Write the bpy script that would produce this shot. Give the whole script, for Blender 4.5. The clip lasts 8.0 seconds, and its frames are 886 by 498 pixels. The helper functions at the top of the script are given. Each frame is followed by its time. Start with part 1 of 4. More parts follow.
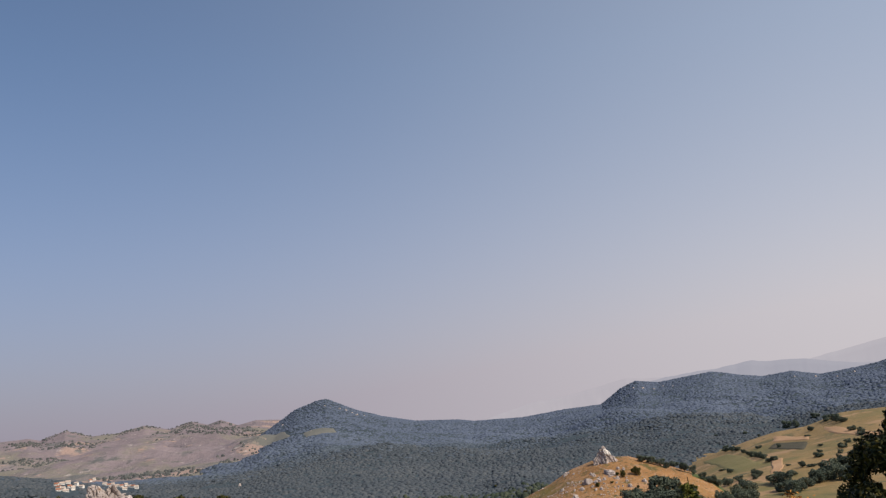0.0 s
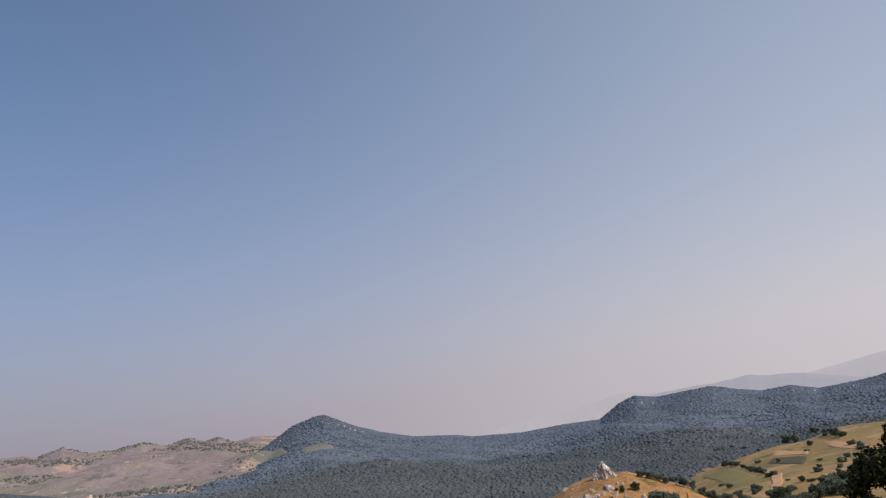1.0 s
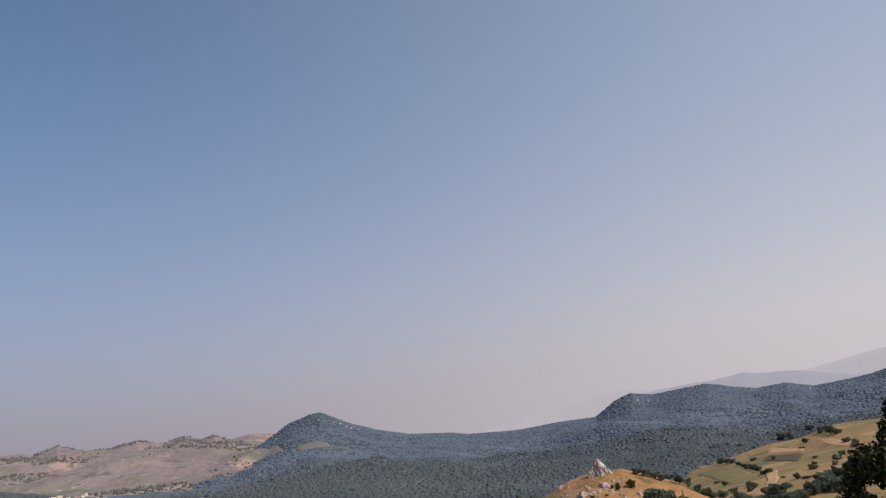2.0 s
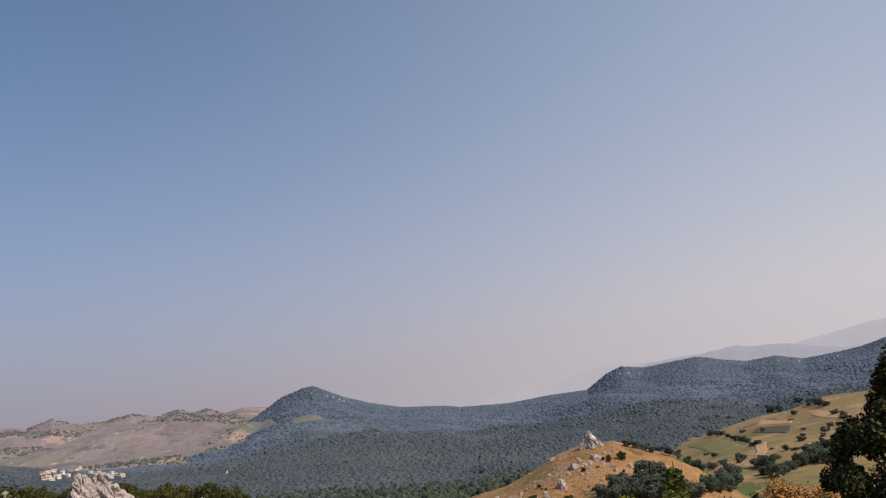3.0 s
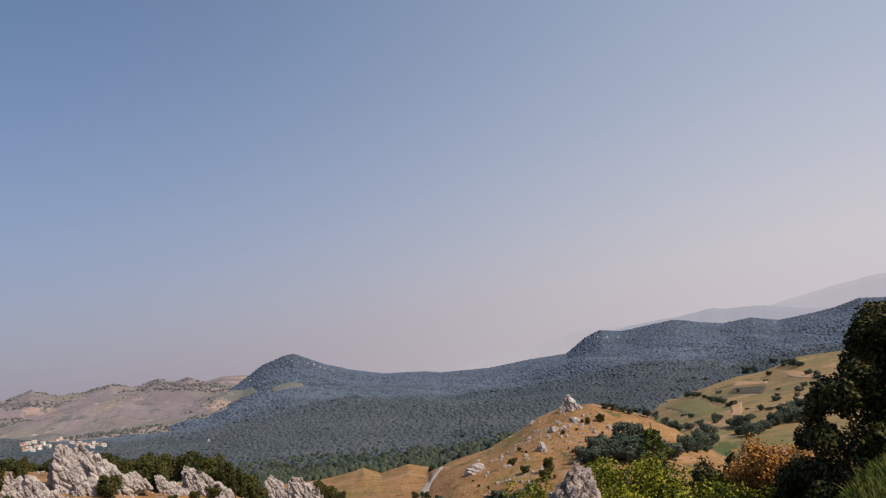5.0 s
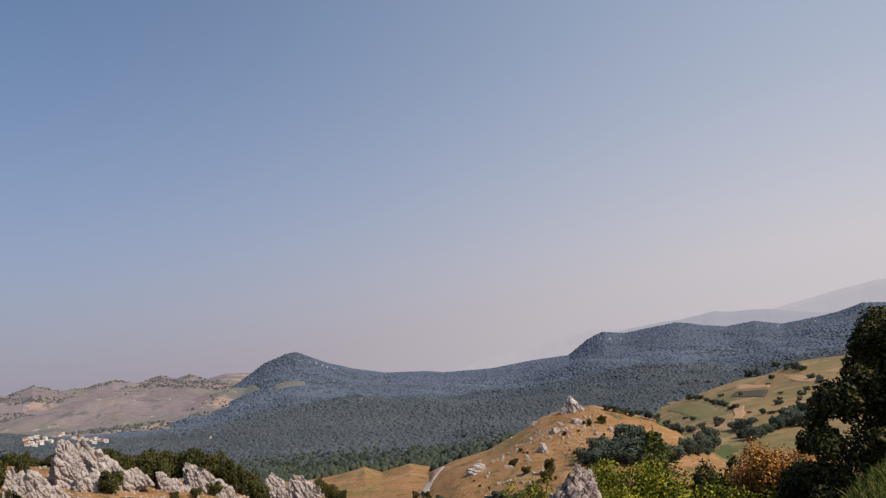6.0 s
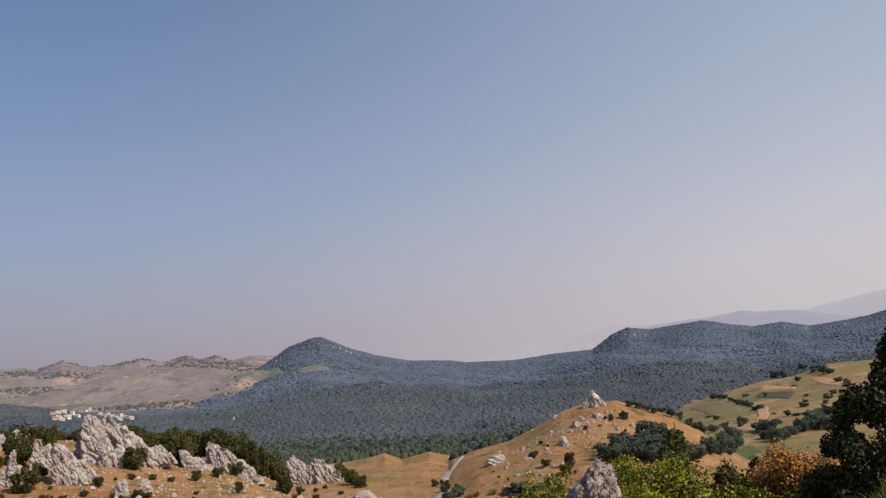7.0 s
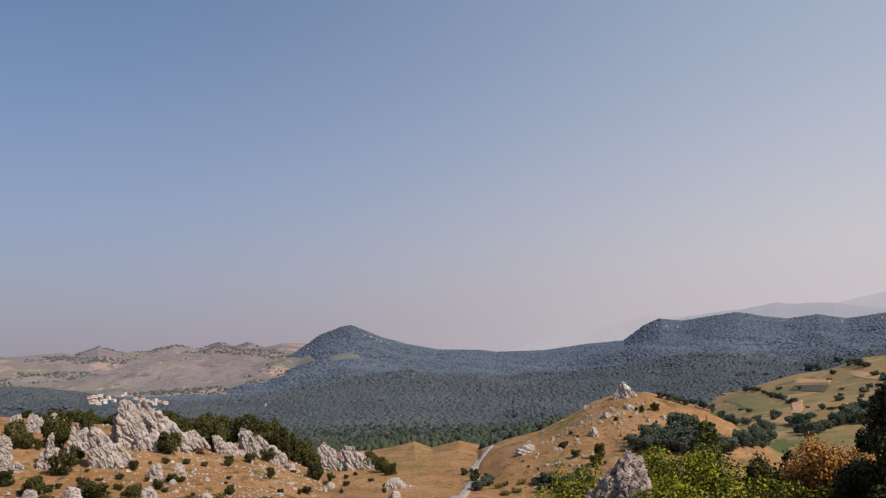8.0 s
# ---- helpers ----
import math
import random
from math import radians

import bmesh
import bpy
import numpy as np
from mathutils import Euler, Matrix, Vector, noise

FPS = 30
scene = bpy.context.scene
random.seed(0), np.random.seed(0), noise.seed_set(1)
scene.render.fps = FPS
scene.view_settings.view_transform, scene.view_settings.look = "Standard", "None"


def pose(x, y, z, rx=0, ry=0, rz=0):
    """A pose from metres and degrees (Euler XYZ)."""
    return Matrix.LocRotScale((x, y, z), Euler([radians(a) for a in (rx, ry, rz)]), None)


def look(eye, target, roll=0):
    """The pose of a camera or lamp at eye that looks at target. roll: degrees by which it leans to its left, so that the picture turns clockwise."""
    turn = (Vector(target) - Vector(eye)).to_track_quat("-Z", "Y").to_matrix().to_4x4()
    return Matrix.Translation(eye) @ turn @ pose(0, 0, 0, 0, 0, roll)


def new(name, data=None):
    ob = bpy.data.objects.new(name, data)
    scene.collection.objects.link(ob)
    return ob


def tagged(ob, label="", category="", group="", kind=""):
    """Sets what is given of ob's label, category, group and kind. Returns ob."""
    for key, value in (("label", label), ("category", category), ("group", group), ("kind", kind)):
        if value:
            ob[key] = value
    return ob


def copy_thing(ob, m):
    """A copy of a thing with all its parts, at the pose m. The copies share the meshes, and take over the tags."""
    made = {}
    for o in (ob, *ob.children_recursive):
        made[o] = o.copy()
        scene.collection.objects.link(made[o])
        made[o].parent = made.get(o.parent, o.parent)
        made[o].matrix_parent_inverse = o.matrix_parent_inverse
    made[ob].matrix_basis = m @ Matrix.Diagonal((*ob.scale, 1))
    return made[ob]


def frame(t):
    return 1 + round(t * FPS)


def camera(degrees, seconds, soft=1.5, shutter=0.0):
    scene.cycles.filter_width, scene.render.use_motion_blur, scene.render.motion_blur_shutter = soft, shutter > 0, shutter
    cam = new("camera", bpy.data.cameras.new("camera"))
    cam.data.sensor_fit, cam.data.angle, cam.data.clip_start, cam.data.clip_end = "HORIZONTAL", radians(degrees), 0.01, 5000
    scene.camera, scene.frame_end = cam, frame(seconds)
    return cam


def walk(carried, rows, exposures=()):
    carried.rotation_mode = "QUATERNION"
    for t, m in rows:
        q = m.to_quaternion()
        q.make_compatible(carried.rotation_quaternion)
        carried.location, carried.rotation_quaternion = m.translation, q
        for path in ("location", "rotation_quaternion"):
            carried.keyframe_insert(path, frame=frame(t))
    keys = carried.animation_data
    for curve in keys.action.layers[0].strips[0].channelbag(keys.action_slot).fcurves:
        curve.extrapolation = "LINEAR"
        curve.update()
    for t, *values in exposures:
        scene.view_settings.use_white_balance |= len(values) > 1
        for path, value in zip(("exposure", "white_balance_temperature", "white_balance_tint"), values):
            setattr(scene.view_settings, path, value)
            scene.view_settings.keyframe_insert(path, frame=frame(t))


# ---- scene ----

# ================= camera =================
EYE = 72.0                      # the viewpoint stands on a knoll 72 m above the valley floor datum
cam = camera(55, 8.0, soft=1.3)
PATH = [
    (0, pose(0, 0, EYE, 102.549, 3.702, -2.372)),
    (0.5, pose(0, 0, EYE, 103.141, 3.804, -2.366)),
    (1, pose(0, 0, EYE, 103.548, 3.889, -2.479)),
    (2.5, pose(0, 0, EYE, 102.994, 3.960, -2.930)),
    (3, pose(0, 0, EYE, 101.603, 4.066, -3.237)),
    (3.5, pose(0, 0, EYE, 100.381, 4.342, -3.575)),
    (4, pose(0, 0, EYE, 99.648, 4.590, -3.796)),
    (4.5, pose(0, 0, EYE, 99.253, 4.887, -4.018)),
    (5, pose(0, 0, EYE, 99.245, 4.906, -4.518)),
    (6.5, pose(0, 0, EYE, 99.235, 3.394, -3.762)),
    (7, pose(0, 0, EYE, 98.640, 2.179, -2.903)),
    (7.5, pose(0, 0, EYE, 98.350, 1.712, -2.075)),
    (8, pose(0, 0, EYE, 97.988, 1.534, -0.893)),
]
walk(cam, PATH)

# ================= daylight =================
SUN_BEARING, SUN_HEIGHT = 126.0, 44.0
scene.view_settings.exposure = 0.0


def toward(bearing, height):
    a, e = radians(bearing), radians(height)
    return Vector((math.sin(a) * math.cos(e), math.cos(a) * math.cos(e), math.sin(e)))


sun_dir = toward(SUN_BEARING, SUN_HEIGHT)
sun = new("sun", bpy.data.lights.new("sun", "SUN"))
sun.data.energy, sun.data.angle, sun.data.color = 4.3, radians(0.6), (1.0, 0.88, 0.72)
sun.matrix_world = look((0, 0, 300), Vector((0, 0, 300)) - sun_dir)


def link(tree, a, b):
    tree.links.new(a, b)


def math_node(tree, op, a, b=None, clamp=False):
    n = tree.nodes.new("ShaderNodeMath")
    n.operation, n.use_clamp = op, clamp
    for i, v in enumerate((a, b)):
        if v is None:
            continue
        if isinstance(v, (int, float)):
            n.inputs[i].default_value = v
        else:
            link(tree, v, n.inputs[i])
    return n.outputs[0]


def mix_node(tree, fac, a, b, blend="MIX"):
    n = tree.nodes.new("ShaderNodeMix")
    n.data_type, n.blend_type = "RGBA", blend
    for sock, v in ((n.inputs[0], fac), (n.inputs[6], a), (n.inputs[7], b)):
        if isinstance(v, (int, float)):
            sock.default_value = v
        elif isinstance(v, (tuple, list)):
            sock.default_value = (*v, 1)
        else:
            link(tree, v, sock)
    return n.outputs[2]


world = bpy.data.worlds.new("hazy_summer_sky")
scene.world = world
world.use_nodes = True
wt = world.node_tree
wt.nodes.clear()
sky = wt.nodes.new("ShaderNodeTexSky")
sky.sky_type, sky.sun_disc = "NISHITA", False
sky.sun_elevation, sky.sun_rotation = radians(SUN_HEIGHT), radians(SUN_BEARING)
sky.air_density, sky.dust_density, sky.ozone_density, sky.altitude = 1.0, 1.0, 2.5, 800
coord = wt.nodes.new("ShaderNodeTexCoord")
split = wt.nodes.new("ShaderNodeSeparateXYZ")
link(wt, coord.outputs["Generated"], split.inputs[0])
# summer haze: dense along the horizon, thinning upward, whiter toward the sun
dot = wt.nodes.new("ShaderNodeVectorMath")
dot.operation = "DOT_PRODUCT"
link(wt, coord.outputs["Generated"], dot.inputs[0])
dot.inputs[1].default_value = toward(92, 20)
height = math_node(wt, "MAXIMUM", split.outputs[2], 0.0)
thin = math_node(wt, "POWER", 2.718, math_node(wt, "MULTIPLY", math_node(wt, "POWER", height, 1.4), -7.0))
side = wt.nodes.new("ShaderNodeMapRange")
side.interpolation_type = "SMOOTHSTEP"
link(wt, dot.outputs["Value"], side.inputs[0])
side.inputs[1].default_value, side.inputs[2].default_value = -0.55, 0.72
haze = mix_node(wt, side.outputs[0], (3.15, 2.82, 3.48), (6.15, 5.68, 5.85))
dense = math_node(wt, "ADD", math_node(wt, "MULTIPLY", thin, 1.0), math_node(wt, "MULTIPLY", side.outputs[0], 0.34), True)
back = wt.nodes.new("ShaderNodeBackground")
back.inputs[1].default_value = 0.1
aloft = math_node(wt, "POWER", math_node(wt, "MULTIPLY", height, 2.4, True), 1.5)
tint = mix_node(wt, side.outputs[0], (0.8, 1.1, 1.32), (1.06, 1.22, 1.32))
haze = mix_node(wt, aloft, haze, mix_node(wt, 1.0, haze, tint, "MULTIPLY"))
link(wt, mix_node(wt, dense, mix_node(wt, 1.0, sky.outputs[0], (0.93, 1.0, 1.06), "MULTIPLY"), haze), back.inputs[0])
wout = wt.nodes.new("ShaderNodeOutputWorld")
link(wt, back.outputs[0], wout.inputs[0])


# ================= materials =================
def material(name, colours, scales=(0.2, 3.0), rough=0.9, bump=0.3, bump_scale=8.0, spots=None, grain=0.35, island=0.0, instance=0.0, spec=0.25):
    """Two-scale mottled surface: colours are dark, middle, light; scales are cycles per metre."""
    m = bpy.data.materials.new(name)
    m.use_nodes = True
    t = m.node_tree
    bsdf = t.nodes["Principled BSDF"]
    geo = t.nodes.new("ShaderNodeNewGeometry")
    where = geo.outputs["Position"]

    def tex(scale, detail=5.0, roughness=0.6):
        n = t.nodes.new("ShaderNodeTexNoise")
        n.inputs["Scale"].default_value, n.inputs["Detail"].default_value, n.inputs["Roughness"].default_value = scale, detail, roughness
        link(t, where, n.inputs["Vector"])
        return n.outputs["Fac"]

    ramp = t.nodes.new("ShaderNodeValToRGB")
    ramp.color_ramp.elements[0].color, ramp.color_ramp.elements[0].position = (*colours[0], 1), 0.3
    ramp.color_ramp.elements[1].color, ramp.color_ramp.elements[1].position = (*colours[2], 1), 0.7
    e = ramp.color_ramp.elements.new(0.5)
    e.color = (*colours[1], 1)
    value = math_node(t, "ADD", math_node(t, "MULTIPLY", tex(scales[0]), 1 - grain), math_node(t, "MULTIPLY", tex(scales[1]), grain))
    if island:
        value = math_node(t, "ADD", value, math_node(t, "MULTIPLY", math_node(t, "SUBTRACT", geo.outputs["Random Per Island"], 0.5), island))
    if instance:
        info = t.nodes.new("ShaderNodeObjectInfo")
        value = math_node(t, "ADD", value, math_node(t, "MULTIPLY", math_node(t, "SUBTRACT", info.outputs["Random"], 0.5), instance))
    link(t, value, ramp.inputs[0])
    colour = ramp.outputs[0]
    for scale, lo, hi, tint in spots or ():
        r = t.nodes.new("ShaderNodeMapRange")
        r.inputs[1].default_value, r.inputs[2].default_value = lo, hi
        link(t, tex(scale, 6.0, 0.65), r.inputs[0])
        colour = mix_node(t, r.outputs[0], colour, tint)
    link(t, colour, bsdf.inputs["Base Color"])
    bsdf.inputs["Roughness"].default_value = rough
    bsdf.inputs["Specular IOR Level"].default_value = spec
    if bump:
        b = t.nodes.new("ShaderNodeBump")
        b.inputs["Strength"].default_value, b.inputs["Distance"].default_value = bump, 0.6 / bump_scale
        link(t, tex(bump_scale, 6.0, 0.7), b.inputs["Height"])
        link(t, b.outputs[0], bsdf.inputs["Normal"])
    return m


DRY = material("dry_grass", ((0.1938, 0.1018, 0.0403), (0.3306, 0.1727, 0.0672), (0.456, 0.2571, 0.1134)), (0.06, 0.7), bump=1.0, bump_scale=0.8, grain=0.5,
               spots=((0.025, 0.54, 0.68, (0.22, 0.155, 0.042)), (0.11, 0.55, 0.64, (0.12, 0.1, 0.034)), (0.06, 0.54, 0.66, (0.4, 0.225, 0.115)), (0.4, 0.57, 0.63, (0.1, 0.085, 0.035)), (0.9, 0.6, 0.65, (0.45, 0.38, 0.33))))
# floor colour follows the canopies, with the same haze blue painted in
FLOOR = material("hazed_forest_floor", ((0.0408, 0.0576, 0.0696), (0.0504, 0.0696, 0.084), (0.0624, 0.084, 0.0984)), (0.02, 0.3), bump=0.8, bump_scale=0.2)
# pinkish rock and soil with a bluish haze tint mixed into the colours
BARE = material("hazed_bare_karst", ((0.1563, 0.1324, 0.143), (0.2323, 0.1886, 0.1979), (0.3084, 0.2523, 0.2605)), (0.007, 0.06), bump=0.6, bump_scale=0.05,
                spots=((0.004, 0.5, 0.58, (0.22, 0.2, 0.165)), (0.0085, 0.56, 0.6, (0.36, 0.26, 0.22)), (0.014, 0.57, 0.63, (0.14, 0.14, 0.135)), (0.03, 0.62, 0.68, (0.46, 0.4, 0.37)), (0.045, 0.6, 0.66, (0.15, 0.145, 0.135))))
FIELD = material("upland_pasture", ((0.17, 0.12, 0.05), (0.25, 0.17, 0.075), (0.33, 0.22, 0.105)), (0.012, 0.2), bump=0.5, bump_scale=0.6, grain=0.4,
                 spots=((0.011, 0.5, 0.62, (0.17, 0.145, 0.06)), (0.02, 0.56, 0.62, (0.34, 0.22, 0.12)), (0.03, 0.58, 0.66, (0.13, 0.115, 0.055)), (0.07, 0.6, 0.68, (0.1, 0.1, 0.055))))
GRASS = material("green_grass", ((0.04, 0.06, 0.0096), (0.072, 0.096, 0.016), (0.136, 0.128, 0.032)), (0.6, 7.0), bump=0.6, bump_scale=12)
# dark grey spots paint the shade of fissures into the rock colour
ROCK = material("limestone", ((0.27, 0.23, 0.215), (0.46, 0.4, 0.375), (0.6, 0.535, 0.5)), (0.25, 1.6), bump=0.9, bump_scale=1.6,
                spots=((0.8, 0.6, 0.7, (0.16, 0.13, 0.12)), (1.5, 0.57, 0.63, (0.13, 0.108, 0.1)), (0.3, 0.62, 0.7, (0.36, 0.25, 0.17))))
# the near-black spots are painted fissure shade; brown and pale ones are surface tone
NEAR_ROCK = material("lichened_crack_shaded_limestone", ((0.138, 0.1075, 0.1025), (0.38, 0.301, 0.2772), (0.598, 0.4945, 0.451)), (1.8, 9.0), bump=0.9, bump_scale=7,
                     spots=((4.0, 0.53, 0.6, (0.085, 0.07, 0.065)), (2.2, 0.62, 0.72, (0.33, 0.2, 0.12)), (12.0, 0.62, 0.7, (0.62, 0.57, 0.54))))
# bluer than the leaves are: some distance haze is painted into this canopy
HAZED_CANOPY = material("hazed_forest_canopy", ((0.0462, 0.0584, 0.07), (0.0646, 0.0775, 0.0924), (0.0893, 0.0991, 0.1092)), (0.006, 0.1), island=0.28, bump=0)
LEAF = material("oak_scrub_leaves", ((0.0248, 0.0305, 0.0092), (0.0544, 0.0566, 0.0145), (0.099, 0.0871, 0.0231)), (0.15, 2.0), island=0.5, bump=0, instance=0.2)
# copse leaf green lightened toward blue, so haze sits in the leaf colour
HAZE_BLUE_LEAF = material("hazed_copse_leaves", ((0.0414, 0.058, 0.0469), (0.0759, 0.0966, 0.0718), (0.1242, 0.1449, 0.1035)), (0.1, 1.5), island=0.28, bump=0, instance=0.2)
HEDGE = material("bright_shrub_leaves", ((0.0251, 0.0394, 0.0011), (0.1342, 0.1509, 0.0034), (0.3355, 0.2981, 0.0132)), (1.2, 8.0), island=0.5, bump=0, rough=0.6)
RUST = material("rusty_leaves", ((0.0975, 0.0467, 0.0109), (0.329, 0.1298, 0.0242), (0.5484, 0.2694, 0.0549)), (1.2, 8.0), island=0.7, bump=0, rough=0.65)
# dark green leaves, deepened so that shade sits in their colour
SHADE_LEAF = material("shaded_dark_oak_leaves", ((0.0098, 0.0154, 0.0028), (0.0315, 0.0385, 0.007), (0.105, 0.084, 0.014)), (0.8, 6.0), island=0.6, bump=0, rough=0.6)
BARK = material("bark", ((0.03, 0.022, 0.016), (0.07, 0.05, 0.036), (0.11, 0.085, 0.06)), (2.0, 14.0), bump=0.8, bump_scale=18)
ROAD = material("gravel_road", ((0.24, 0.21, 0.19), (0.31, 0.275, 0.25), (0.37, 0.33, 0.3)), (0.3, 4.0), bump=0.4, bump_scale=5)

# slope canopy with more haze blue painted into its colour
HAZED_SLOPE = material("hazed_slope_canopy", ((0.064, 0.0836, 0.114), (0.0823, 0.1039, 0.1347), (0.1036, 0.1254, 0.1555)), (0.005, 0.08), island=0.22, bump=0)
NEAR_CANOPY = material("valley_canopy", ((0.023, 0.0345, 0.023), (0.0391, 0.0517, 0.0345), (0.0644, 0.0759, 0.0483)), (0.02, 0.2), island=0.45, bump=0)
# palest and bluest canopy: the mountain's haze is painted into the base colour
HAZED_FAR_SLOPE = material("hazed_mountain_canopy", ((0.0793, 0.1025, 0.1521), (0.0963, 0.121, 0.174), (0.1133, 0.1394, 0.1934)), (0.004, 0.06), island=0.15, bump=0)
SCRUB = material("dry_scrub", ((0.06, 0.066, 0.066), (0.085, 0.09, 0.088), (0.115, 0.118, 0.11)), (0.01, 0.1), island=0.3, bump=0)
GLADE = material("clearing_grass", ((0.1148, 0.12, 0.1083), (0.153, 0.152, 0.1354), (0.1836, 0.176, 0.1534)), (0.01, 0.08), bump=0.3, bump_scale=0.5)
PLOUGHED = material("fallow", ((0.052, 0.0488, 0.0325), (0.0715, 0.065, 0.0423), (0.0975, 0.0813, 0.052)), (0.03, 0.3), bump=0.4, bump_scale=0.8)
STUBBLE = material("stubble", ((0.315, 0.1862, 0.098), (0.399, 0.245, 0.1372), (0.462, 0.294, 0.1764)), (0.02, 0.3), bump=0.3, bump_scale=1)
OLIVE = material("mown_pasture", ((0.13, 0.12, 0.05), (0.17, 0.15, 0.06), (0.22, 0.18, 0.08)), (0.015, 0.2), bump=0.3, bump_scale=1)
GREEN = material("fresh_meadow", ((0.0425, 0.0693, 0.0188), (0.0638, 0.0891, 0.0263), (0.102, 0.1056, 0.0375)), (0.03, 0.4), bump=0.3, bump_scale=2)
WHITE_ROCK = material("white_limestone", ((0.6, 0.57, 0.53), (0.74, 0.71, 0.67), (0.8, 0.77, 0.73)), (0.4, 3.0), bump=0.6, bump_scale=3)
PLASTER = material("white_plaster", ((0.62, 0.58, 0.52), (0.74, 0.7, 0.65), (0.8, 0.77, 0.72)), (0.1, 1.5), bump=0.1, bump_scale=5)
TILE = material("clay_tiles", ((0.24, 0.1, 0.06), (0.34, 0.15, 0.09), (0.42, 0.2, 0.13)), (0.2, 3.0), bump=0.4, bump_scale=3)
PALE_TILE = material("sunbleached_tiles", ((0.42, 0.32, 0.26), (0.5, 0.4, 0.33), (0.56, 0.46, 0.4)), (0.2, 3.0), bump=0.4, bump_scale=3)
WINDOW = material("window_glass", ((0.03, 0.035, 0.04), (0.04, 0.045, 0.05), (0.05, 0.055, 0.06)), (0.5, 2.0), rough=0.1, bump=0, spec=0.5)
OLIVE_LEAF = material("olive_scrub_leaves", ((0.05, 0.055, 0.01), (0.13, 0.122, 0.02), (0.23, 0.19, 0.04)), (0.2, 2.0), island=0.6, bump=0, instance=0.2)
FIR = material("fir_needles", ((0.036, 0.054, 0.0108), (0.099, 0.117, 0.0216), (0.216, 0.198, 0.045)), (1.0, 6.0), island=0.6, bump=0)
BLADE = material("grass_blades", ((0.032, 0.052, 0.0064), (0.072, 0.096, 0.0128), (0.16, 0.152, 0.036)), (0.8, 6.0), island=0.7, bump=0)


# ================= the lie of the land =================
def lattice(ix, iy, seed):
    n = (ix.astype(np.int64) * 374761393 + iy.astype(np.int64) * 668265263 + seed * 1442695041) & 0x7FFFFFFF
    n = ((n ^ (n >> 13)) * 1274126177) & 0x7FFFFFFF
    return ((n ^ (n >> 16)) & 0xFFFF) / 32767.5 - 1.0


def vnoise(x, y, seed=0):
    ix, iy = np.floor(x), np.floor(y)
    fx, fy = x - ix, y - iy
    fx, fy = fx * fx * (3 - 2 * fx), fy * fy * (3 - 2 * fy)
    a, b = lattice(ix, iy, seed), lattice(ix + 1, iy, seed)
    c, d = lattice(ix, iy + 1, seed), lattice(ix + 1, iy + 1, seed)
    return (a * (1 - fx) + b * fx) * (1 - fy) + (c * (1 - fx) + d * fx) * fy


def fbm(x, y, octaves=4, seed=0):
    total, amp = 0.0, 0.5
    for k in range(octaves):
        total = total + amp * vnoise(x * 2 ** k + 17.3 * k, y * 2 ** k - 9.1 * k, seed + k)
        amp *= 0.5
    return total


def smooth(v, lo, hi):
    t = np.clip((v - lo) / (hi - lo), 0, 1)
    return t * t * (3 - 2 * t)


DRY_Z, FOREST_Z, BARE_Z, FIELD_Z, GRASS_Z, GREEN_Z = range(6)
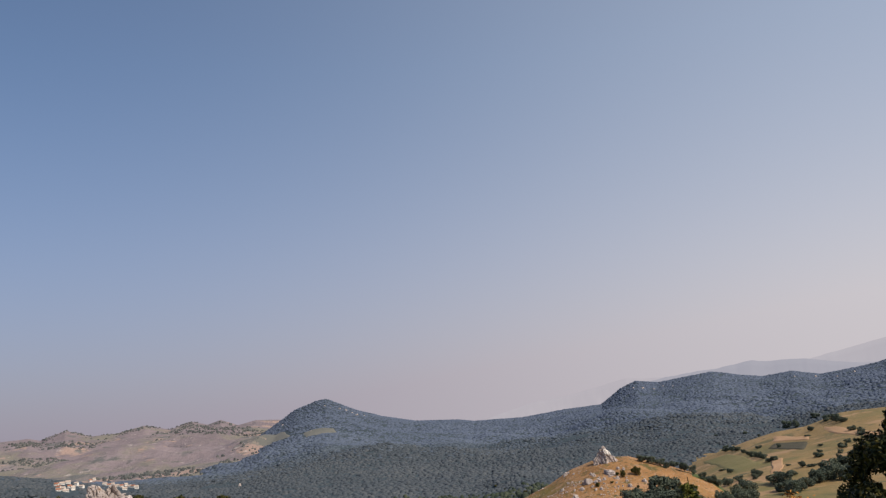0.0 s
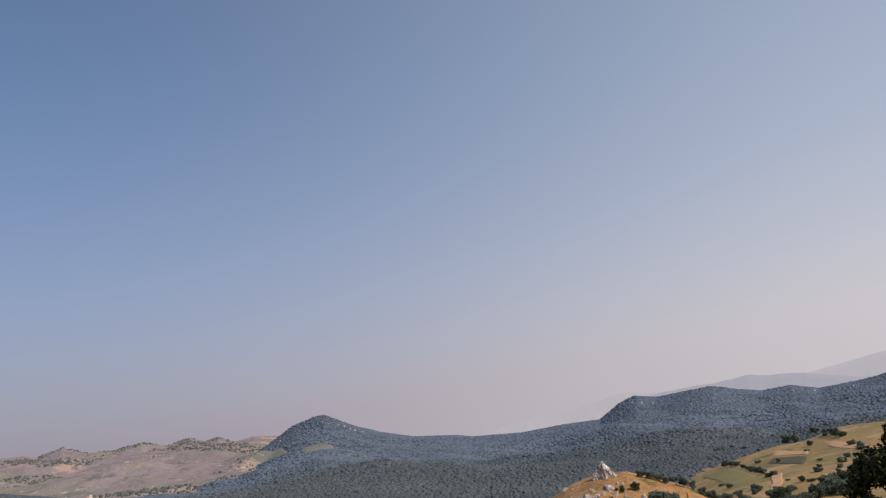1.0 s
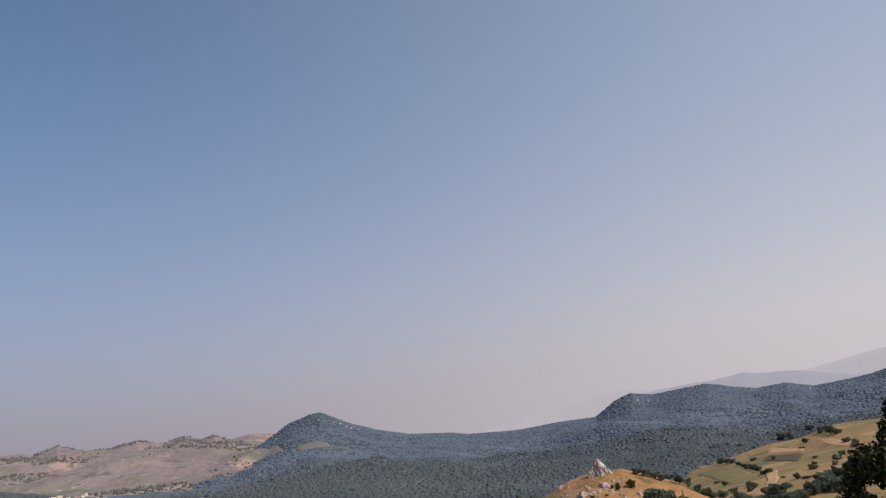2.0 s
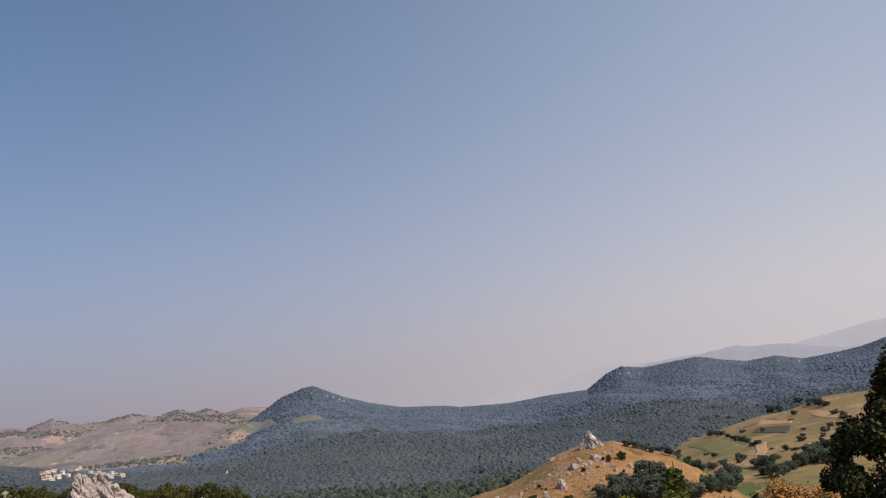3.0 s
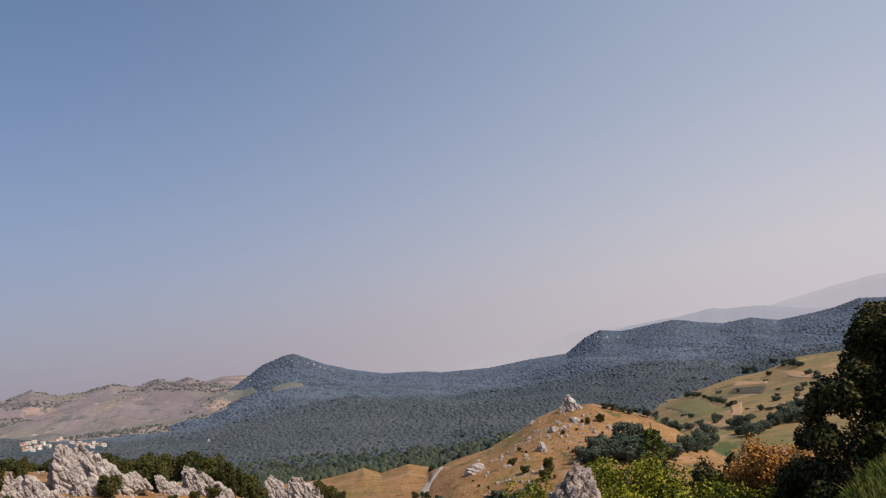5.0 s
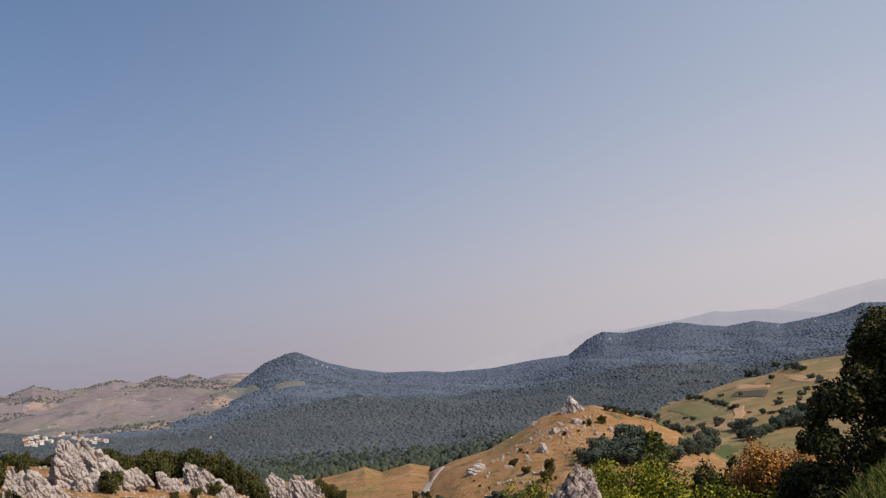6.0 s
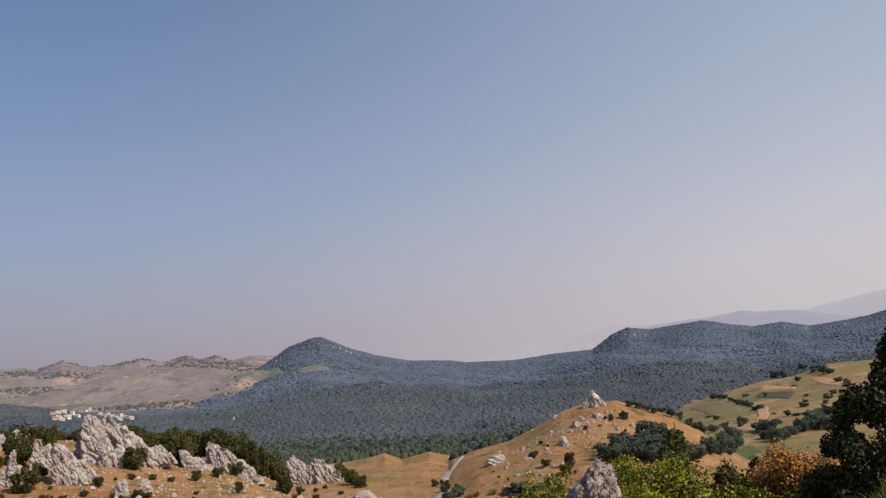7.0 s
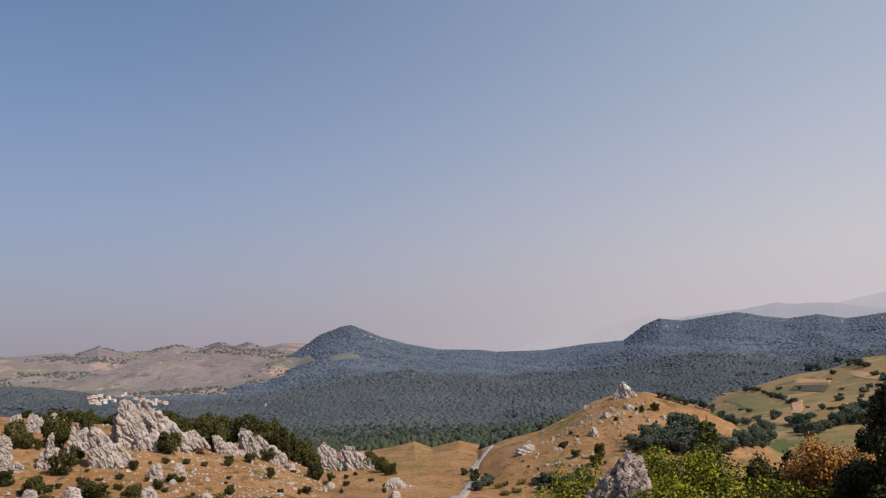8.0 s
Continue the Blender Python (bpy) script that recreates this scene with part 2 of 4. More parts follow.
# crest line of each hill as bearing and height angle seen from the knoll, its distance, the foot in front, the far side
HILLS = [
    (BARE_Z, [(-60, 0.6), (-34, 1.2), (-26, 1.35), (-23, 1.56), (-22.4, 1.41), (-21, 1.93), (-19.6, 1.5), (-18.1, 1.59), (-16.5, 1.98), (-15, 1.65),
              (-13.7, 2.06), (-12.7, 1.82), (-11.9, 2.07), (-10.8, 1.68), (-9.7, 1.93), (-8.3, 1.88), (-6, 1.5), (-2, -6), (2, -12)], 2900, 1500, 38, 3700, 60, 1.0),
    (FOREST_Z, [(-34, -4.1), (-18, -2.3), (-17.2, -1.45), (-15.0, -0.55), (-13.6, -0.2), (-11.9, 0.3), (-9.8, 0.7), (-8.9, 1.25), (-8.15, 1.76), (-7.1, 2.45), (-5.8, 2.92),
                (-5.2, 3.03), (-4.6, 2.78), (-3.3, 2.2), (-1.5, 1.67), (0.6, 1.25), (3.4, 1.15), (4.5, 0.98), (7.7, 1), (10.5, 1.34), (12.9, 1.5), (14.2, 2.4),
                (15.2, 2.82), (16.6, 2.62), (18.2, 2.83), (20, 3.04), (21.7, 2.68), (23, 2.5), (24.7, 2.68), (26.3, 2.35), (28.5, 2.6), (29.7, 2.8), (31, 3.15), (33, 3), (40, 2.9), (60, 1.9)],
     2250, 680, 17, 3300, 80, 1.25),
    (FOREST_Z, [(-50, 0.2), (-34, -0.1), (-26, -0.45), (-24.3, -0.55), (-22.5, -0.8), (-20.6, -1.12), (-18, -1.7), (-16.4, -2.1), (-13, -3.2)], 1180, 900, 24, 1500, 36, 0.8),
    (FOREST_Z, [(-1, -6.5), (2.2, -4.4), (4.1, -3.5), (5.6, -2.85), (7.1, -2.6), (8.6, -2.85), (11, -3.0), (14, -4.5)], 860, 640, 17, 1150, 25, 0.8),
    (FOREST_Z, [(9, -5), (13, -2.9), (15.2, -2.05), (16.7, -1.75), (18.1, -1.3), (19.9, -0.93), (21.6, -0.6), (23.3, -0.22), (25, 0.08), (26.6, 0.3), (28.2, 0.42), (31.2, 0.5), (36, 0.8), (60, 0.6)], 1250, 820, 21, 1600, 60, 0.9),
    (FIELD_Z, [(14, -4.6), (17, -3.2), (18.3, -2.55), (19.5, -2.12), (21.5, -1.4), (23.3, -0.92), (24.9, -0.72), (26, -0.36), (27, 0.0), (28.4, 0.1), (31, 0.2), (36, 0.4), (60, 0.2)], 900, 470, 28, 1200, 30, 0.9),
    (DRY_Z, [(0, -9), (3.3, -5.4), (4.8, -4.8), (7.1, -4.25), (9, -3.38), (10.5, -2.5), (11.9, -2.02), (12.7, -1.85), (14.2, -1.85), (16, -2.38), (17.8, -3.0), (19.2, -3.65), (20, -4.4), (22, -6)], 430, 285, 25, 540, 24, 0.75),
    (DRY_Z, [(-12, -5.6), (-4, -5.32), (-2.6, -5.15), (-1.9, -5.0), (-1.1, -4.82), (0, -5.28), (1, -5.05), (1.85, -4.84), (3.3, -5.24), (5, -5.6)], 470, 300, 26.5, 640, 18, 0.6),
    (DRY_Z, [(-60, -1.5), (-34, -1.8), (-26, -2.15), (-24, -2.4), (-21.4, -2.75), (-18.8, -3.2), (-15.6, -3.75), (-13.2, -4.35), (-10.5, -4.85), (-9.1, -5.8), (-7, -6.75), (-3.4, -7.15), (0, -8.1), (2, -9.5), (6, -12)],
     215, 125, 47, 300, 34, 0.85),
]
LEFT_R = [0, 8, 20, 40, 125, 300, 450, 700, 1200, 2000, 5000]
LEFT_ZS = [70.3, 69.4, 66.8, 61, 46, 24, 20, 17, 34, 44, 70]
RIGHT_R = [0, 10, 18, 23, 45, 125, 300, 450, 700, 1200, 2000, 5000]
RIGHT_ZS = [70.3, 70.05, 69.75, 68.4, 62, 46, 28, 27, 24, 34, 44, 70]


def terrain(bearing, r):
    """Height and kind of ground at a bearing (degrees from +Y toward +X) and distance from the knoll."""
    x, y = r * np.sin(np.radians(bearing)), r * np.cos(np.radians(bearing))
    w = smooth(bearing, 20, 31)
    near_drop = np.interp(bearing, [20, 25.8, 28.3, 31.2, 36, 60], [0.7, 0.35, 0.05, -0.25, -0.5, -0.5])
    right = np.interp(r, RIGHT_R, RIGHT_ZS) - near_drop * np.exp(-((r - 18) / 9.0) ** 2)
    z = np.interp(r, LEFT_R, LEFT_ZS) * (1 - w) + right * w
    zone = np.where(r < 75, GRASS_Z, np.where((r < 290) | ((bearing > 10) & (r < 620)), DRY_Z, FOREST_Z))
    zone = np.where((bearing > -6) & (bearing < 6) & (r < 480) & (r > 200), DRY_Z, zone)
    for kind, crest, rc, rf, zf, rb, zb, power in HILLS:
        bs, els = [c[0] for c in crest], [c[1] for c in crest]
        spread = 3.5 if rc > 1000 else 2.5
        broad = sum(np.interp(bearing + spread * k, bs, els) for k in (-1, -0.67, -0.33, 0, 0.33, 0.67, 1)) / 7
        up = np.clip((r - rf) / (rc - rf), 0, 1)
        el = broad + (np.interp(bearing, bs, els) - broad) * up ** 3
        zc = EYE + rc * np.tan(np.radians(el))
        up = np.where(up < 1, up ** power, 1.0)
        up = up * (1 - 0.12 * np.sin(np.pi * up))
        down = smooth(r, rc, rb)
        h = np.where(r < rc, zf + (zc - zf) * up, zc + (np.minimum(zb, zc) - zc) * down - np.maximum(r - rb, 0) * 0.3)
        lump = fbm(x / (rc * 0.09), y / (rc * 0.09), 4, kind * 7 + int(rc))
        h = h + lump * rc * (0.022 if kind == BARE_Z else 0.004 if rc in (470, 900) else 0.014) * np.where(r < rc, (1 - up ** 3) * smooth(up, 0.0, 0.3), np.minimum(1, down * 2))
        inside = (r > rf) & (h > z) & (zc > zf)
        ground = np.where((r > rc * 1.04) & (kind == DRY_Z) & (bearing < 17) & ((rc > 300) | (bearing < -9)), FOREST_Z, kind)
        zone = np.where(inside, ground, zone)
        z = np.where(inside, h, z)
    edge = 25 * fbm(x / 40, y / 40, 3, 91)
    zone = np.where((r + edge > 412) & (r + edge < 490) & (bearing > 18.4 + edge / 12) & (bearing < 22.4 + edge / 8) & (zone != FOREST_Z), GREEN_Z, zone)
    z = z + 0.25 * fbm(x / 6, y / 6, 3, 3) * smooth(r, 25, 120) + 0.05 * fbm(x / 1.5, y / 1.5, 3, 5)
    return z, zone


def ground_at(x, y):
    x, y = np.asarray(x, float), np.asarray(y, float)
    return terrain(np.degrees(np.arctan2(x, y)), np.hypot(x, y))


def sight(bearing, dip, near=8.0, far=3000.0):
    """The spot on the ground met at a bearing and height angle from the knoll."""
    r = np.geomspace(near, far, 6000)
    z, _ = terrain(np.full_like(r, bearing), r)
    hit = np.nonzero(z >= EYE + r * math.tan(radians(dip)))[0]
    k = hit[0] if len(hit) else len(r) - 1
    return Vector((r[k] * math.sin(radians(bearing)), r[k] * math.cos(radians(bearing)), z[k]))


def spot(bearing, r):
    z, _ = terrain(np.array([float(bearing)]), np.array([float(r)]))
    return Vector((r * math.sin(radians(bearing)), r * math.cos(radians(bearing)), float(z[0])))


def mesh_from(name, verts, faces, materials, index=None, smooth_shade=True):
    """A mesh from numpy vertices and faces of one size."""
    me = bpy.data.meshes.new(name)
    n, k = faces.shape
    me.vertices.add(len(verts))
    me.vertices.foreach_set("co", np.ascontiguousarray(verts, np.float32).ravel())
    me.loops.add(n * k)
    me.loops.foreach_set("vertex_index", np.ascontiguousarray(faces, np.int32).ravel())
    me.polygons.add(n)
    me.polygons.foreach_set("loop_start", np.arange(0, n * k, k, dtype=np.int32))
    for m in materials:
        me.materials.append(m)
    if index is not None:
        me.polygons.foreach_set("material_index", np.ascontiguousarray(index, np.int32))
    me.update(calc_edges=True)
    me.polygons.foreach_set("use_smooth", np.full(n, smooth_shade))
    return me


def build_ground():
    bearings = np.concatenate([np.arange(-34, 40, 0.1), np.arange(40, 326, 2.6)])
    bearings = np.where(bearings > 180, bearings - 360, bearings)
    rings = np.concatenate([[0.0], np.geomspace(0.5, 1400, 300), np.arange(1415, 3000, 15), np.geomspace(3020, 4900, 14)])
    b, r = np.meshgrid(bearings, rings)
    z, _ = terrain(b, r)
    xb, yb = r * np.sin(np.radians(b)), r * np.cos(np.radians(b))
    # ragged borders between the kinds of ground
    fray = smooth(r, 500, 900)
    _, zone = terrain(b + 0.5 * fray * fbm(xb / 70, yb / 70, 3, 81), r * (1 + 0.03 * fray * fbm(xb / 70, yb / 70, 3, 82)))
    # behind the viewpoint the upland rolls on
    behind = smooth(np.abs(b), 50, 95)
    upland = 70.2 - 5 * smooth(r, 6, 80) + 14 * fbm(xb / 300, yb / 300, 3, 9) * smooth(r, 40, 400)
    z = z * (1 - behind) + upland * behind
    xb, yb = xb + 0.31 * np.exp(-r / 4), yb - 0.37 * np.exp(-r / 4)
    verts = np.stack([xb, yb, z], -1).reshape(-1, 3)
    nr, nb = b.shape
    i = np.arange(nr - 1)[:, None] * nb
    j = np.arange(nb)[None, :]
    k = (j + 1) % nb
    faces = np.stack([i + j, i + nb + j, i + nb + k, i + k], -1).reshape(-1, 4)[:, ::-1]
    zone_face = zone[:-1, :].reshape(-1)
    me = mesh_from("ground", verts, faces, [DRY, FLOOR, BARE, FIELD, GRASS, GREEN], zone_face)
    return tagged(new("ground", me), "dry summer grassland, pasture and forested slopes of a hilly valley", "ground", kind="structure")


build_ground()


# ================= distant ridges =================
def backdrop_material(name, colour, haze_glow):
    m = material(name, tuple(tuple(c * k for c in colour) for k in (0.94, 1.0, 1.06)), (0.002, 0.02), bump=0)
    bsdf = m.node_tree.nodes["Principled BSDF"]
    # emission stands in for the bright haze lying before the ridge
    bsdf.inputs["Emission Color"].default_value = (*haze_glow, 1)
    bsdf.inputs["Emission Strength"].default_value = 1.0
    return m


def far_ridge(crest, rc, colour, haze_glow):
    b = np.arange(crest[0][0], crest[-1][0], 0.08)
    el = np.interp(b, [c[0] for c in crest], [c[1] for c in crest])
    x, y = np.sin(np.radians(b)), np.cos(np.radians(b))
    top = EYE + rc * np.tan(np.radians(el))
    rows = []
    for k in np.linspace(0, 1, 14):
        rr = rc - 260 * (1 - k)
        lump = 22 * fbm(b * 0.9 + rc, b * 0 + k * 2.2, 4, 6) * (0.35 + 0.65 * np.sin(np.pi * k))
        rows.append(np.stack([x * rr, y * rr, 20 + (top - 20) * k ** 1.1 + lump], -1))
    rows.append(np.stack([x * (rc + 300), y * (rc + 300), np.full_like(x, 15)], -1))
    nb = len(b)
    i = np.arange(len(rows) - 1)[:, None] * nb
    j = np.arange(nb - 1)[None, :]
    faces = np.stack([i + j, i + nb + j, i + nb + j + 1, i + j + 1], -1).reshape(-1, 4)[:, ::-1]
    me = mesh_from("distant_ridge", np.concatenate(rows), faces, [backdrop_material("haze_glow_ridge", colour, haze_glow)])
    return tagged(new("backdrop", me), "distant mountain ridge with pale blue haze painted in as emission", "mountain ridge", kind="structure")


# near-black rock; the last colour is the painted haze light
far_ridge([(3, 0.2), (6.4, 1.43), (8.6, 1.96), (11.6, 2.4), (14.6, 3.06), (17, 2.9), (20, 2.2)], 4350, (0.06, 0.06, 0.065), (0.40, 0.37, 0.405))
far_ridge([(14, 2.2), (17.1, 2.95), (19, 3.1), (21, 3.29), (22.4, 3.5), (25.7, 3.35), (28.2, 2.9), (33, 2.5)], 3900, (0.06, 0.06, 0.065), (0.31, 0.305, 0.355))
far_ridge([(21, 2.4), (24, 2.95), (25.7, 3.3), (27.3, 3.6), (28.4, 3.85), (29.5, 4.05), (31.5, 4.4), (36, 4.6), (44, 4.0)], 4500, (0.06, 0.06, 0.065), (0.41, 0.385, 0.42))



# ================= forest =================
def quad_corners(corners, near=8.0):
    return [sight(b, d, near) for b, d in corners]


def inside_quad(x, y, quad):
    """Whether points lie within the plan of a four-cornered patch."""
    inside = np.zeros(len(x), bool)
    for k in range(4):
        a, b = quad[k], quad[k - 1]
        hit = ((a.y > y) != (b.y > y)) & (x < (b.x - a.x) * (y - a.y) / (b.y - a.y + 1e-9) + a.x)
        inside ^= hit
    return inside


# village: bearings and height angles of the house plots
HOUSES = [(-21.29, -1.45), (-21.04, -1.56), (-20.78, -1.17), (-20.69, -1.45), (-20.51, -1.56), (-21.10, -1.22), (-21.41, -1.27), (-20.32, -1.33), (-20.03, -1.48), (-19.55, -1.17), (-19.33, -1.11), (-18.73, -1.42),
          (-18.50, -1.53), (-18.28, -1.51), (-18.05, -1.59), (-17.79, -1.64), (-17.53, -1.59), (-17.31, -1.67), (-17.11, -1.71), (-16.91, -1.79), (-20.88, -1.68), (-21.29, -1.62), (-18.38, -1.71), (-17.60, -1.79)]
PLOTS = [sight(b, d, 850.0) for b, d in HOUSES]
GLADES = [quad_corners(q, 700.0) for q in (
    ((-10.2, 0.85), (-7.65, 1.13), (-7.45, 0.75), (-9.8, 0.4)),
    ((-6.75, 0.91), (-4.7, 1.1), (-4.5, 0.8), (-6.55, 0.62)),
)]


def crown_template(kind, rng):
    """A small lumpy domed crown."""
    sides, rows = 5, (((0.0, 1.0), (0.62, 0.7)) if kind == 0 else ((0.0, 1.0), (0.72, 0.8)))
    v = []
    for h, w in rows:
        for s in range(sides):
            a = 2 * math.pi * (s + 0.5 * rng.random()) / sides
            k = w * rng.uniform(0.8, 1.2)
            v.append((k * math.cos(a), k * math.sin(a), h + rng.uniform(-0.05, 0.05)))
    v.append((0, 0, 1.0))
    f = []
    for q in range(len(rows) - 1):
        for s in range(sides):
            a, b = q * sides + s, q * sides + (s + 1) % sides
            f += [(a, b, b + sides), (a, b + sides, a + sides)]
    top = len(v) - 1
    f += [((len(rows) - 1) * sides + s, (len(rows) - 1) * sides + (s + 1) % sides, top) for s in range(sides)]
    return np.array(v), np.array(f)


def crown_field(name, x, y, z, size, tall, mat, seed, label, category):
    rng = np.random.default_rng(seed)
    shape_rng = random.Random(seed)
    templates = [crown_template(k % 2, shape_rng) for k in range(8)]
    verts, faces, offset = [], [], 0
    which, turn = rng.integers(0, len(templates), len(x)), rng.uniform(0, 6.28, len(x))
    for k, (v, f) in enumerate(templates):
        m = np.nonzero(which == k)[0]
        c, s = np.cos(turn[m])[:, None], np.sin(turn[m])[:, None]
        p = np.stack([(v[None, :, 0] * c - v[None, :, 1] * s) * size[m, None] + x[m, None],
                      (v[None, :, 0] * s + v[None, :, 1] * c) * size[m, None] + y[m, None],
                      v[None, :, 2] * tall[m, None] + z[m, None] - 0.6], -1)
        faces.append((f[None] + (np.arange(len(m)) * len(v))[:, None, None]).reshape(-1, 3) + offset)
        verts.append(p.reshape(-1, 3))
        offset += len(m) * len(v)
    me = mesh_from(name, np.concatenate(verts), np.concatenate(faces), [mat])
    return tagged(new(name, me), label, category, kind="stuff")


def scatter(rng, r0, r1, lo, hi, space):
    count = int(math.radians(hi - lo) * (r1 * r1 - r0 * r0) / 2 / space ** 2)
    r = np.sqrt(rng.uniform(r0 * r0, r1 * r1, count))
    b = rng.uniform(lo, hi, count)
    return r * np.sin(np.radians(b)), r * np.cos(np.radians(b)), b, r


def forest_belt(name, r0, r1, lo, hi, space, radius, mat, seed, label, blend=1.0, slim=(1.9, 3.1)):
    rng = np.random.default_rng(seed)
    x, y, b, r = scatter(rng, r0, r1, lo, hi, space)
    z, zone = ground_at(x, y)
    keep = (zone == FOREST_Z) & ((r > 600) | (b < 9))
    keep &= rng.random(len(x)) < np.minimum(np.clip((r - r0) / blend, 0, 1), np.clip((r1 - r) / blend, 0, 1))
    for quad in GLADES:
        keep &= ~inside_quad(x, y, quad)
    for p in PLOTS:
        bh, rh = math.degrees(math.atan2(p.x, p.y)), math.hypot(p.x, p.y)
        keep &= ~((np.abs(b - bh) < 0.4) & (r > rh - 45) & (r < rh + 16))
    x, y, z = x[keep], y[keep], z[keep]
    stand = 1 + 0.35 * fbm(x / 120, y / 120, 3, 31)
    size = radius * rng.uniform(0.7, 1.25, len(x)) * stand
    crown_field(name, x, y, z, size, size * rng.uniform(*slim, len(x)), mat, seed, label, "forest")


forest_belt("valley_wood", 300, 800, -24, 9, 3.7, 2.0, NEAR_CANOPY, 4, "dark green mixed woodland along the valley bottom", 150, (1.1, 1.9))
# from here outward each belt's canopy colour has more haze painted in
forest_belt("near_forest", 620, 1360, -32, 36, 4.1, 2.7, HAZED_CANOPY, 5, "dense dark green mixed forest on the valley floor, haze in its colour", 180, (0.5, 0.9))
forest_belt("slope_forest", 1100, 1750, -32, 36, 4.8, 3.2, HAZED_SLOPE, 6, "dense mixed forest on the lower slopes, coloured blue-green with haze", 300, (0.32, 0.6))
forest_belt("mountain_forest", 1420, 2330, -30, 36, 5.3, 4.0, HAZED_FAR_SLOPE, 7, "dense forest covering the mountain up to its crest, coloured bluish with haze", 1.0, (0.28, 0.5))


def hill_scrub():
    """Dark scrub dotted and clustered over the bare hills and the pastures."""
    rng = np.random.default_rng(12)
    x, y, b, r = scatter(rng, 1500, 2950, -34, -4, 10)
    z, zone = ground_at(x, y)
    mask = fbm(x / 150, y / 150, 4, 41) + 0.35 * fbm(x / 30, y / 30, 2, 44)
    keep = (zone == BARE_Z) & (mask > 0.12 + 0.22 * rng.random(len(x)))
    x, y, z = x[keep], y[keep], z[keep]
    size = rng.uniform(1.4, 4.2, len(x))
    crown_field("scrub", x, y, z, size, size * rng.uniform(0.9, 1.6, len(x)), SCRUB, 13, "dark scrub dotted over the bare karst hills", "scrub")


hill_scrub()


# ================= patches of field, clearings, road =================
def patch(name, corners, mat, label, category, near=8.0, lift=0.6, steps=14):
    """A worked strip of land lying on the slope, with a ragged edge."""
    q = [Vector((c.x, c.y)) for c in (corners if isinstance(corners[0], Vector) else quad_corners(corners, near))]
    u, v = np.meshgrid(np.linspace(0, 1, steps + 1), np.linspace(0, 1, steps + 1))
    x = (q[0].x * (1 - u) + q[1].x * u) * (1 - v) + (q[3].x * (1 - u) + q[2].x * u) * v
    y = (q[0].y * (1 - u) + q[1].y * u) * (1 - v) + (q[3].y * (1 - u) + q[2].y * u) * v
    span = (q[0] - q[2]).length
    x, y = x + span * 0.02 * fbm(x / span * 6, y / span * 6, 3, 51), y + span * 0.02 * fbm(x / span * 6, y / span * 6, 3, 52)
    z, _ = ground_at(x, y)
    edge = np.minimum(np.minimum(u, 1 - u), np.minimum(v, 1 - v))
    z = z + np.where(edge > 0.01, lift, -0.4)
    n = steps + 1
    i, j = np.meshgrid(np.arange(steps), np.arange(steps), indexing="ij")
    a = (i * n + j).ravel()
    faces = np.stack([a, a + 1, a + n + 1, a + n], -1)
    me = mesh_from(name, np.stack([x, y, z], -1).reshape(-1, 3), faces, [mat])
    if me.polygons[0].normal.z < 0:
        me.flip_normals()
    return tagged(new(name, me), label, category, kind="structure")


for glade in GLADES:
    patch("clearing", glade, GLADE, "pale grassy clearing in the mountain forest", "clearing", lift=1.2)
patch("field_dark", [(22.6, -1.92), (23.0, -1.66), (25.1, -1.6), (24.8, -2.12)], PLOUGHED, "dark fallow strip on the pasture slope", "field", 440)
patch("field_tan", [(22.78, -2.56), (23.51, -2.5), (23.37, -3.38), (22.71, -3.42)], STUBBLE, "pale stubble field on the pasture slope", "field", 440)
patch("field_stubble", [(25.63, -2.69), (26.33, -2.7), (26.21, -3.27), (25.52, -3.23)], STUBBLE, "small square stubble field beside the trees", "field", 440)
patch("field_strip", [(23.1, -1.2), (25.2, -1.32), (25.15, -1.5), (22.95, -1.55)], STUBBLE, "narrow pale strip of mown grass", "field", 440)
patch("field_upper", [(25.9, -0.8), (29.6, -1.5), (29.6, -1.85), (26.1, -1.1)], STUBBLE, "long pale stubble strip high on the slope", "field", 440)
patch("field_olive", [(18.6, -2.5), (20.4, -2.05), (22.5, -2.75), (20.6, -3.3)], OLIVE, "olive green mown pasture", "field", 440)


